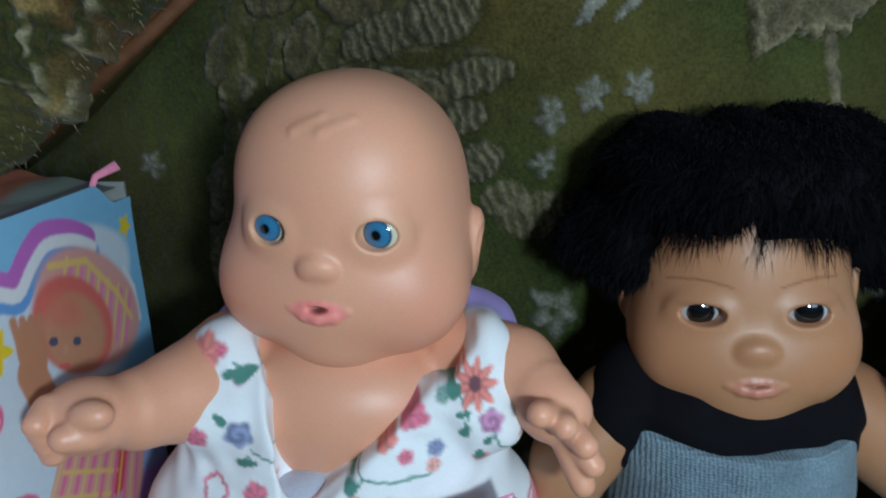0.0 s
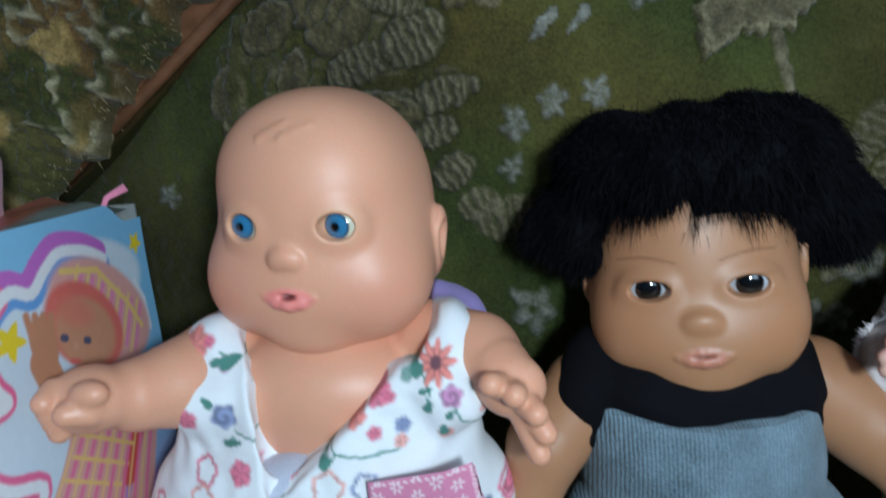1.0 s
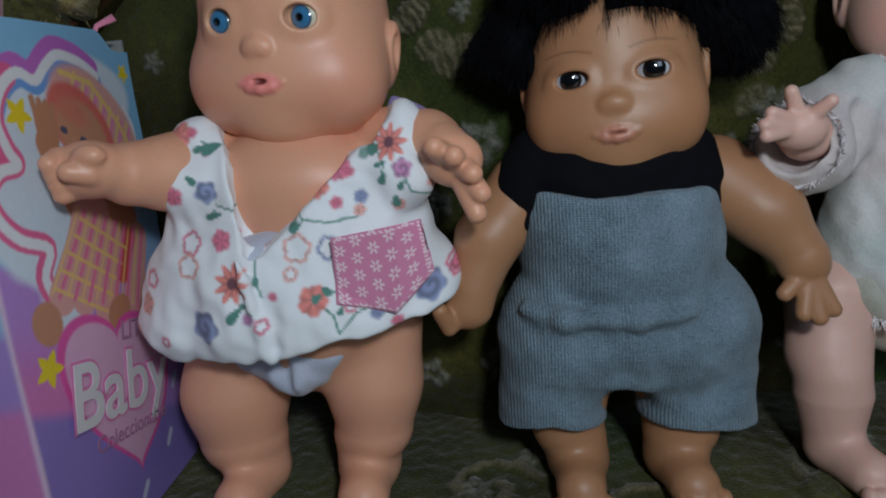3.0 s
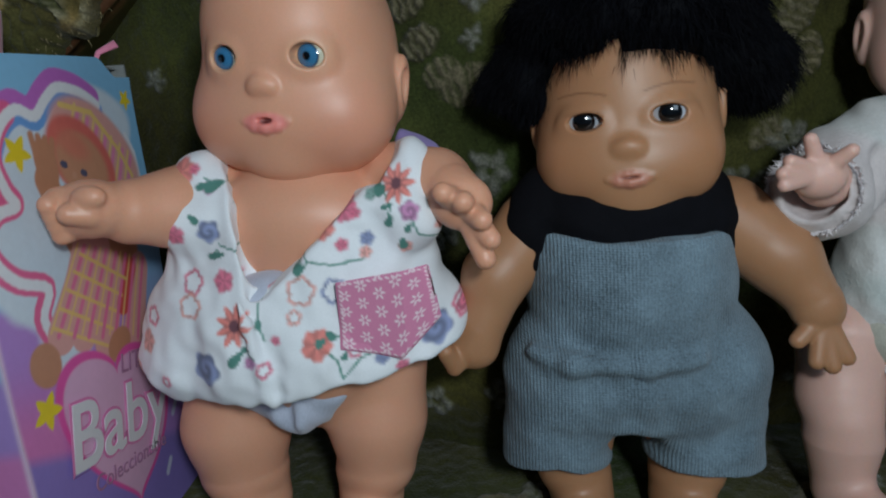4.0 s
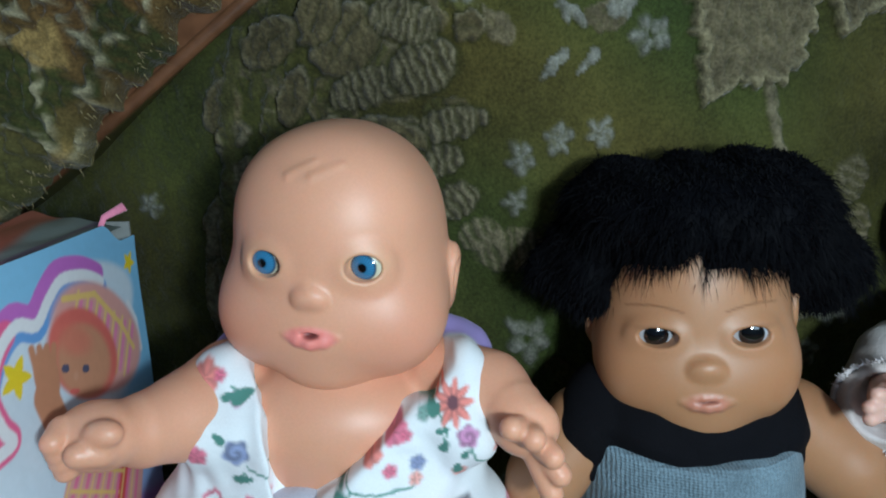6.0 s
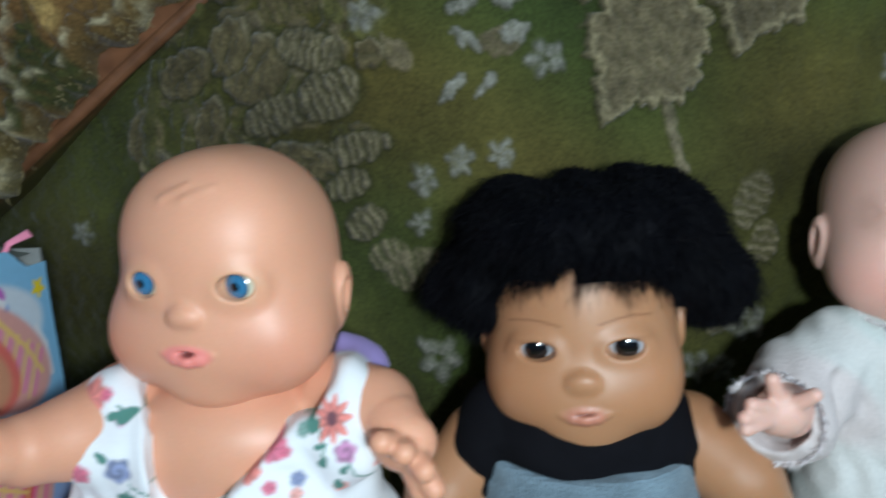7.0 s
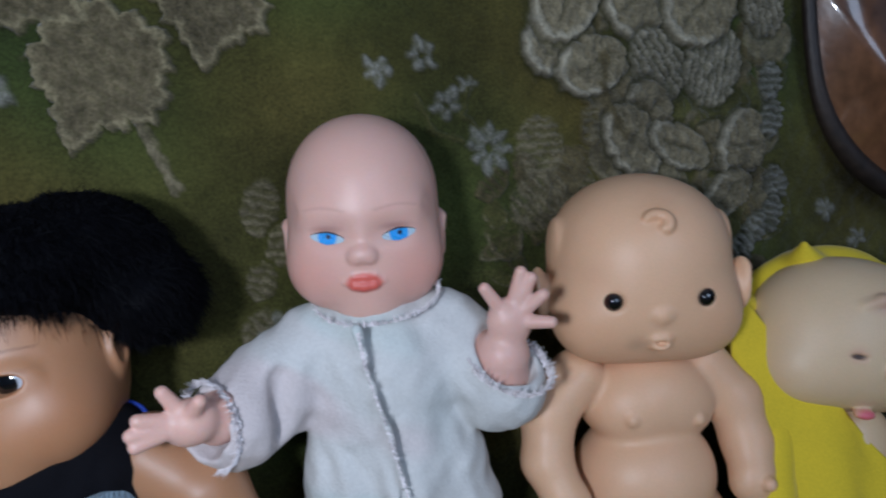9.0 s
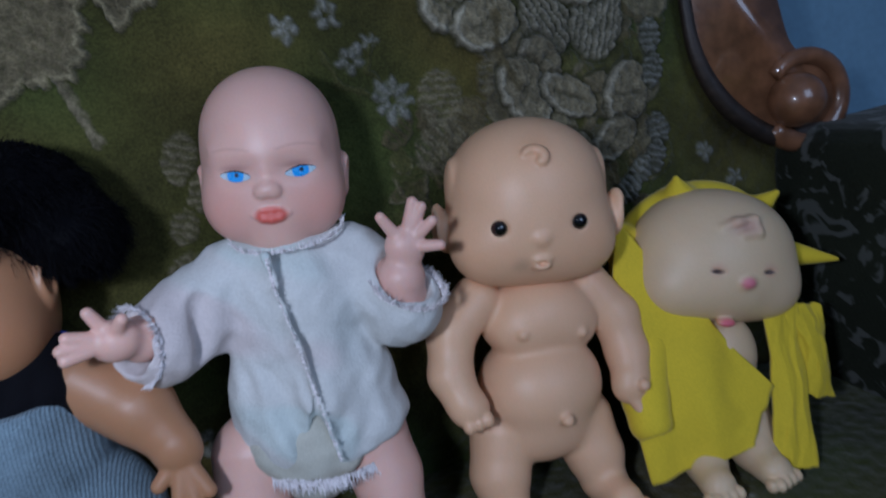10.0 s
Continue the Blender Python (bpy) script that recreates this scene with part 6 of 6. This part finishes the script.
def robe():
    c = Clay((0.545, 0.225, 0.424), (0.830, 0.420, 0.690), 0.0014)
    # hood behind the head, with its pointed corners
    c.ball((0.680, 0.372, 0.592), (0.074, 0.028, 0.054), 0.004)
    c.limb((0.668, 0.364, 0.626), (0.660, 0.352, 0.654), 0.026, 0.003, 0.006)
    c.limb((0.742, 0.362, 0.612), (0.754, 0.352, 0.624), 0.012, 0.003, 0.006)
    c.limb((0.742, 0.352, 0.574), (0.788, 0.325, 0.562), 0.016, 0.002, 0.004)
    c.limb((0.612, 0.360, 0.612), (0.600, 0.345, 0.628), 0.014, 0.003, 0.006)
    # sleeves and the back of the body
    c.ball((0.655, 0.335, 0.500), (0.048, 0.022, 0.046), 0.010)
    c.limbs([(0.600, 0.318, 0.530), (0.584, 0.300, 0.500), (0.580, 0.288, 0.484)], [0.017, 0.0175, 0.0165], 0.006)
    c.limb((0.581, 0.282, 0.474), (0.577, 0.272, 0.460), 0.011, 0.012, 0.002, cut=True)
    c.limbs([(0.722, 0.332, 0.545), (0.736, 0.318, 0.515), (0.730, 0.304, 0.482)], [0.012, 0.014, 0.011], 0.006)
    c.m = pose(0.678, 0.342, 0.584, 0, 12, -6)
    c.ball((0, -0.020, -0.004), (0.0700, 0.062, 0.052), 0.003, cut=True)
    c.m = Matrix.Identity(4)
    ob, _, _ = garment("robe", c, FELT, (0.65, 0.29, 0.43), "bright yellow felt hooded robe wrapped round the small doll", "robe")
    cloth("front_panel", ((0.573, 0.280, 0.434), (0.655, 0.268, 0.452), (0.684, 0.283, 0.489), (0.598, 0.345, 0.632)), ob, -0.010, 0.0035, 61, 0.014)
    cloth("lapel", ((0.664, 0.258, 0.428), (0.700, 0.256, 0.428), (0.734, 0.312, 0.545), (0.700, 0.308, 0.540)), ob, -0.004, 0.0025, 65, -0.004)
    cloth("sleeve_flap", ((0.712, 0.284, 0.472), (0.742, 0.284, 0.462), (0.758, 0.312, 0.532), (0.722, 0.312, 0.540)), ob, -0.008, 0.0025, 69, -0.004)
    cloth("hood_side", ((0.590, 0.345, 0.560), (0.618, 0.362, 0.560), (0.628, 0.380, 0.620), (0.596, 0.366, 0.634)), ob, -0.004, 0.0020, 73)


bald_doll()
dark_doll()
rosy_doll()
bare_doll()
small_doll()
vest()
nappy()
romper()
jacket()
robe()


# ---- printed box ----
def stroke(c, u, v, points, width, colour, soft=0.0008):
    """Ink along a line on the printed face; c: dye, u and v: metres across and up."""
    for (xa, za), (xb, zb) in zip(points, points[1:]):
        dx, dz = xb - xa, zb - za
        t = np.clip(((u - xa) * dx + (v - za) * dz) / max(dx * dx + dz * dz, 1e-12), 0, 1)
        k = (1 - smoothstep(width - soft, width + soft, np.hypot(u - xa - t * dx, v - za - t * dz)))[..., None]
        c[:] = c * (1 - k) + np.array(colour) * k


def oval(c, u, v, x, z, a, b, colour, turn=0.0, soft=0.08, strength=1.0):
    ct, st = math.cos(turn), math.sin(turn)
    d = np.hypot(((u - x) * ct + (v - z) * st) / a, (-(u - x) * st + (v - z) * ct) / b)
    k = strength * (1 - smoothstep(1 - soft, 1 + soft, d))[..., None]
    c[:] = c * (1 - k) + np.array(colour) * k


def star(c, u, v, x, z, r, colour=(0.80, 0.62, 0.02)):
    d, a = np.hypot(u - x, v - z), np.arctan2(v - z, u - x)
    edge = r * (0.48 + 0.52 * np.abs((((a / 6.2832 * 5 + 0.25) % 1) - 0.5) * 2) ** 1.3)
    k = (1 - smoothstep(edge - 0.0006, edge + 0.0006, d))[..., None]
    c[:] = c * (1 - k) + np.array(colour) * k


BOX_X, BOX_Y0, BOX_Y1, BOX_TOP, BOX_WIDE = -0.167, 0.166, 0.326, 0.735, 0.13


def printed_face():
    """Dye of the broad face: u runs from the near edge to the far one, v up from the seat."""
    W, H = BOX_Y1 - BOX_Y0, BOX_TOP - SEAT
    u, v = np.meshgrid(np.linspace(0, W, 190), np.linspace(0, H, 400), indexing="ij")
    sky_, pink_, violet = np.array((0.27, 0.52, 0.76)), np.array((0.62, 0.20, 0.48)), np.array((0.27, 0.20, 0.55))
    k = smoothstep(0.10, 0.20, v)[..., None]
    c = (np.array((0.42, 0.30, 0.66)) * (1 - k) + sky_ * k) * np.ones(u.shape + (1,))
    k = smoothstep(0.190, 0.182, v + 0.35 * (u - 0.02))[..., None]
    c = c * (1 - k) + np.array((0.44, 0.24, 0.62)) * k
    k = (smoothstep(0.170, 0.120, v + 0.3 * u) * smoothstep(0.10, 0.06, u))[..., None]
    c = c * (1 - k) + pink_ * k
    k = smoothstep(0.118, 0.108, v + 0.45 * u)[..., None]
    c = c * (1 - k) + violet * k
    cloud = [(0.116, 0.283), (0.107, 0.288), (0.096, 0.292), (0.080, 0.294), (0.068, 0.288), (0.057, 0.280), (0.045, 0.284), (0.032, 0.277), (0.023, 0.262), (0.026, 0.246), (0.030, 0.238),
             (0.017, 0.236), (0.007, 0.226), (0.010, 0.213), (0.021, 0.201), (0.039, 0.192), (0.032, 0.178), (0.038, 0.162)]
    cloud = [(q.x, q.y) for q in curve_points([(a, b, 0) for a, b in cloud], 4)]
    for q in cloud[::3]:
        oval(c, u, v, q[0] + 0.014, q[1] - 0.014, 0.020, 0.016, (0.66, 0.74, 0.82), soft=0.2)
    for x, z, a, b in ((0.070, 0.230, 0.045, 0.035), (0.060, 0.200, 0.030, 0.030), (0.110, 0.250, 0.034, 0.034), (0.056, 0.172, 0.020, 0.016)):
        oval(c, u, v, x, z, a, b, (0.64, 0.73, 0.82), soft=0.2)
    stroke(c, u, v, [(a - 0.001, b + 0.004) for a, b in cloud[:30]], 0.0052, (0.50, 0.16, 0.55))
    stroke(c, u, v, [(a + 0.001, b - 0.004) for a, b in cloud[:34]], 0.0045, (0.18, 0.36, 0.72))
    stroke(c, u, v, cloud[26:], 0.0062, (0.74, 0.13, 0.30))
    stroke(c, u, v, [(a + 0.001, b - 0.001) for a, b in cloud], 0.0028, (0.80, 0.81, 0.84))
    stroke(c, u, v, [(0.142, 0.262), (0.148, 0.250), (0.149, 0.232)], 0.002, (0.78, 0.80, 0.84))
    # the printed doll in a checked pink bonnet and blanket
    skin_, check = (0.52, 0.25, 0.14), (0.70, 0.37, 0.33)
    oval(c, u, v, 0.108, 0.254, 0.046, 0.027, check, -0.60)
    for i in range(7):
        d = -0.028 + 0.0095 * i
        stroke(c, u, v, [(0.108 + 0.83 * d - 0.008, 0.254 - 0.56 * d - 0.012), (0.108 + 0.83 * d + 0.009, 0.254 - 0.56 * d + 0.014)], 0.0009, (0.80, 0.58, 0.20))
        stroke(c, u, v, [(0.108 + 0.83 * d - 0.003, 0.254 - 0.56 * d - 0.012), (0.108 + 0.83 * d + 0.011, 0.254 - 0.56 * d + 0.010)], 0.0014, (0.74, 0.24, 0.44))
    stroke(c, u, v, [(0.080, 0.284), (0.108, 0.278), (0.130, 0.254), (0.140, 0.236)], 0.0016, (0.80, 0.56, 0.18))
    oval(c, u, v, 0.091, 0.252, 0.033, 0.0215, (0.66, 0.16, 0.13), -0.66)
    oval(c, u, v, 0.090, 0.249, 0.0250, 0.0175, (0.58, 0.29, 0.17), -0.60, 0.15)
    oval(c, u, v, 0.084, 0.262, 0.0150, 0.0070, (0.66, 0.20, 0.14), -0.5, 0.5, 0.7)
    for p, q in ((0.073, 0.252), (0.089, 0.245)):
        oval(c, u, v, p, q, 0.0032, 0.0020, (0.10, 0.10, 0.16), -0.4)
    oval(c, u, v, 0.077, 0.2385, 0.0044, 0.0014, (0.62, 0.14, 0.12), -0.4)
    oval(c, u, v, 0.080, 0.245, 0.0022, 0.0020, (0.62, 0.33, 0.21), 0.0, 0.4)
    # raised arm, trunk, checked blanket and feet
    stroke(c, u, v, [(0.056, 0.246), (0.061, 0.228), (0.070, 0.208)], 0.0085, skin_)
    oval(c, u, v, 0.059, 0.254, 0.0085, 0.0140, skin_, 0.15)
    for i in range(4):
        stroke(c, u, v, [(0.053 + 0.004 * i, 0.258), (0.052 + 0.005 * i, 0.270 - 0.0015 * i)], 0.0021, skin_)
    oval(c, u, v, 0.104, 0.196, 0.028, 0.022, skin_, -0.5)
    for pts in ([(0.076, 0.204), (0.064, 0.186), (0.044, 0.164)], [(0.088, 0.200), (0.074, 0.174), (0.062, 0.158)], [(0.098, 0.184), (0.088, 0.160), (0.080, 0.146)], [(0.128, 0.176), (0.118, 0.152), (0.108, 0.138)]):
        stroke(c, u, v, pts, 0.0115, check)
    stroke(c, u, v, [(0.118, 0.180), (0.104, 0.160)], 0.007, (0.62, 0.09, 0.08))
    for i in range(7):
        stroke(c, u, v, [(0.036 + 0.012 * i, 0.168 - 0.005 * i), (0.070 + 0.010 * i, 0.208 - 0.004 * i)], 0.0008, (0.80, 0.55, 0.20))
        stroke(c, u, v, [(0.041 + 0.012 * i, 0.164 - 0.005 * i), (0.075 + 0.010 * i, 0.205 - 0.004 * i)], 0.0016, (0.74, 0.18, 0.34))
        if i < 5:
            stroke(c, u, v, [(0.038 + 0.008 * i, 0.170 + 0.008 * i), (0.080 + 0.008 * i, 0.142 + 0.008 * i)], 0.0010, (0.80, 0.56, 0.16))
    oval(c, u, v, 0.028, 0.153, 0.0110, 0.0130, skin_, 0.5)
    oval(c, u, v, 0.092, 0.138, 0.013, 0.010, skin_, 0.3)

    # the heart
    def heart(grow, colour):
        x, z = (u - 0.083) / (0.049 * grow), (v - 0.078 + 0.30 * (u - 0.083)) / (0.049 * grow)
        f = (x * x + (1.15 * z - 0.60 * np.sqrt(np.abs(x) + 0.001)) ** 2)
        k = (1 - smoothstep(0.94, 1.02, f))[..., None]
        c[:] = c * (1 - k) + np.array(colour) * k
    heart(1.14, (0.72, 0.10, 0.38))
    heart(1.04, (0.72, 0.44, 0.62))
    for x, z, r in ((0.040, 0.262, 0.0100), (0.150, 0.284, 0.0070), (0.022, 0.130, 0.0110), (0.006, 0.05, 0.008)):
        star(c, u, v, x, z, r)
    for x, z in ((0.080, 0.014), (0.120, 0.030), (0.140, 0.065)):
        stroke(c, u, v, [(x, z), (x + 0.006, z + 0.006)], 0.0025, (0.62, 0.62, 0.80))
    # worn pale edge
    k = (1 - smoothstep(0.0, 0.0035, u))[..., None]
    c = c * (1 - k) + np.array((0.74, 0.55, 0.72)) * k
    return u, v, c


def letters(text, size, m, colour, name, parent, offset=0.0):
    """Raised printed writing, as a mesh."""
    cu = bpy.data.curves.new(name, "FONT")
    cu.body, cu.size, cu.extrude, cu.offset = text, size, 0.0002, offset
    tmp = bpy.data.objects.new(name, cu)
    scene.collection.objects.link(tmp)
    me = bpy.data.meshes.new_from_object(tmp.evaluated_get(bpy.context.evaluated_depsgraph_get()))
    bpy.data.objects.remove(tmp)
    me.materials.clear()
    me.materials.append(colour)
    ob = new(name, me)
    ob.parent = parent
    ob.matrix_basis = m
    return ob


def make_box():
    base = Vector((BOX_X - BOX_WIDE / 2, (BOX_Y0 + BOX_Y1) / 2, SEAT))
    box = empty("doll_box", base, "worn open cardboard doll box with blue, pink and violet print", "box")
    u, v, c = printed_face()
    bow = 0.0022 * np.sin(np.pi * u / (BOX_Y1 - BOX_Y0)) * np.sin(np.pi * v / (BOX_TOP - SEAT)) + 0.0010 * wobble(u, v, 40, 51)
    p = np.stack([BOX_X + bow, BOX_Y0 + u, SEAT + v - 0.012 * smoothstep(0.125, 0.145, u) * smoothstep(0.29, 0.31, v)], -1)
    mesh_object("broad_panel", p.reshape(-1, 3), grid_faces(*u.shape), CARD, box, dye=c.reshape(-1, 3), label="sky blue printed panel with a bonneted doll and a heart")
    # narrow panel with clouds in pink and violet
    s, t = np.meshgrid(np.linspace(0, BOX_WIDE, 90), np.linspace(0, BOX_TOP - SEAT, 200), indexing="ij")
    d = np.array((0.36, 0.52, 0.74)) * np.ones(s.shape + (1,))
    k = smoothstep(0.175, 0.165, t + 0.1 * s)[..., None]
    d = d * (1 - k) + np.array((0.40, 0.26, 0.62)) * k
    k = smoothstep(0.11, 0.10, t - 0.1 * s)[..., None]
    d = d * (1 - k) + np.array((0.62, 0.22, 0.50)) * k
    oval(d, s, t, 0.080, 0.115, 0.018, 0.012, (0.58, 0.30, 0.19))
    star(d, s, t, 0.050, 0.20, 0.008)
    k = smoothstep(BOX_WIDE - 0.0035, BOX_WIDE, s)[..., None]
    d = d * (1 - k) + np.array((0.74, 0.55, 0.72)) * k
    q = np.stack([BOX_X - BOX_WIDE + s, BOX_Y0 + 0.001 * wobble(s, t, 30, 53) * np.sin(np.pi * s / BOX_WIDE), SEAT + t], -1)
    mesh_object("narrow_panel", q.reshape(-1, 3), grid_faces(*s.shape), CARD, box, dye=d.reshape(-1, 3), label="pink and violet printed side panel")
    inner = material("grey_card_inside", (0.24, 0.25, 0.24), 0.8, vary=0.15, grain=300, bump=0.1)
    part("inner_panel", block((BOX_X - BOX_WIDE, BOX_Y0 + 0.002, SEAT + 0.001), (BOX_X - BOX_WIDE + 0.0015, BOX_Y1, BOX_TOP), 0), inner, box, smooth=False)
    part("rear_panel", block((BOX_X - BOX_WIDE + 0.002, BOX_Y1 - 0.0015, SEAT + 0.001), (BOX_X - 0.002, BOX_Y1, BOX_TOP - 0.004), 0), inner, box, smooth=False)
    part("bottom_panel", block((BOX_X - BOX_WIDE + 0.002, BOX_Y0 + 0.002, SEAT + 0.001), (BOX_X - 0.002, BOX_Y1 - 0.002, SEAT + 0.003), 0), inner, box, smooth=False)
    # the open lid: a bent flap with a torn pink corner
    s, t = np.meshgrid(np.linspace(0, 1, 60), np.linspace(0, 1, 30), indexing="ij")
    y = BOX_Y0 + 0.008 + s * (BOX_Y1 - BOX_Y0 - 0.014)
    x = BOX_X - 0.004 - t * 0.050
    z = BOX_TOP - 0.006 + 0.003 * t + 0.006 * s * t + 0.0015 * wobble(s, t, 9, 55)
    lid = np.array((0.17, 0.20, 0.19)) * np.ones(s.shape + (1,))
    k = smoothstep(0.45, 0.60, t + 0.15 * np.sin(5 * s))[..., None]
    lid = lid * (1 - k) + np.array((0.28, 0.09, 0.06)) * k
    k = smoothstep(0.06, 0.02, np.abs(t - 0.25))[..., None]
    lid = lid * (1 - k) + np.array((0.13, 0.10, 0.16)) * k
    mesh_object("lid_flap", np.stack([x, y, z], -1).reshape(-1, 3), grid_faces(60, 30)[:, ::-1], CARD, box, dye=lid.reshape(-1, 3), label="bent grey and red lid flap")
    part("torn_tab", sweep([Vector((BOX_X - 0.004, 0.296, 0.732)), Vector((BOX_X - 0.003, 0.300, 0.738)), Vector((BOX_X + 0.006, 0.306, 0.743))], [0.0015, 0.0018, 0.0026], 8, 0.4), PINK, box, "torn pink tab")
    ink = material("white_print", (0.74, 0.74, 0.76), 0.35, vary=0.03, bump=0.0)
    ring = material("rose_print", (0.70, 0.22, 0.46), 0.35, vary=0.05, bump=0.0)
    grey = material("dusky_print", (0.40, 0.20, 0.34), 0.4, vary=0.05, bump=0.0)
    off = Vector((BOX_X, BOX_Y0, SEAT)) - base
    for mat, dx, o in ((ring, 0.0030, 0.0022), (ink, 0.0034, 0.0006)):
        letters("Baby", 0.054, Matrix.Translation(off + Vector((dx, 0.024, 0.090))) @ pose(0, 0, 0, 90, 0, 90) @ pose(0, 0, 0, 0, 0, -13), mat, "title", box, o)
    letters("LIT", 0.017, Matrix.Translation(off + Vector((0.0034, 0.084, 0.122))) @ pose(0, 0, 0, 90, 0, 90) @ pose(0, 0, 0, 0, 0, -13), grey, "heading", box)
    letters("Coleccionable", 0.0140, Matrix.Translation(off + Vector((0.0034, 0.040, 0.068))) @ pose(0, 0, 0, 90, 0, 90) @ pose(0, 0, 0, 0, 0, -11), grey, "subtitle", box)
    # pink plush that peeps out behind the lid
    c = Clay((-0.29, 0.20, 0.64), (-0.175, 0.32, 0.84), 0.003)
    c.limbs([(-0.246, 0.262, 0.69), (-0.244, 0.262, 0.765), (-0.243, 0.262, 0.782)], [0.032, 0.034, 0.028], 0.01)
    garment("pink_cap", c, PINK, (-0.245, 0.262, 0.67), "soft pink plush cap in the open box", "cap")


make_box()
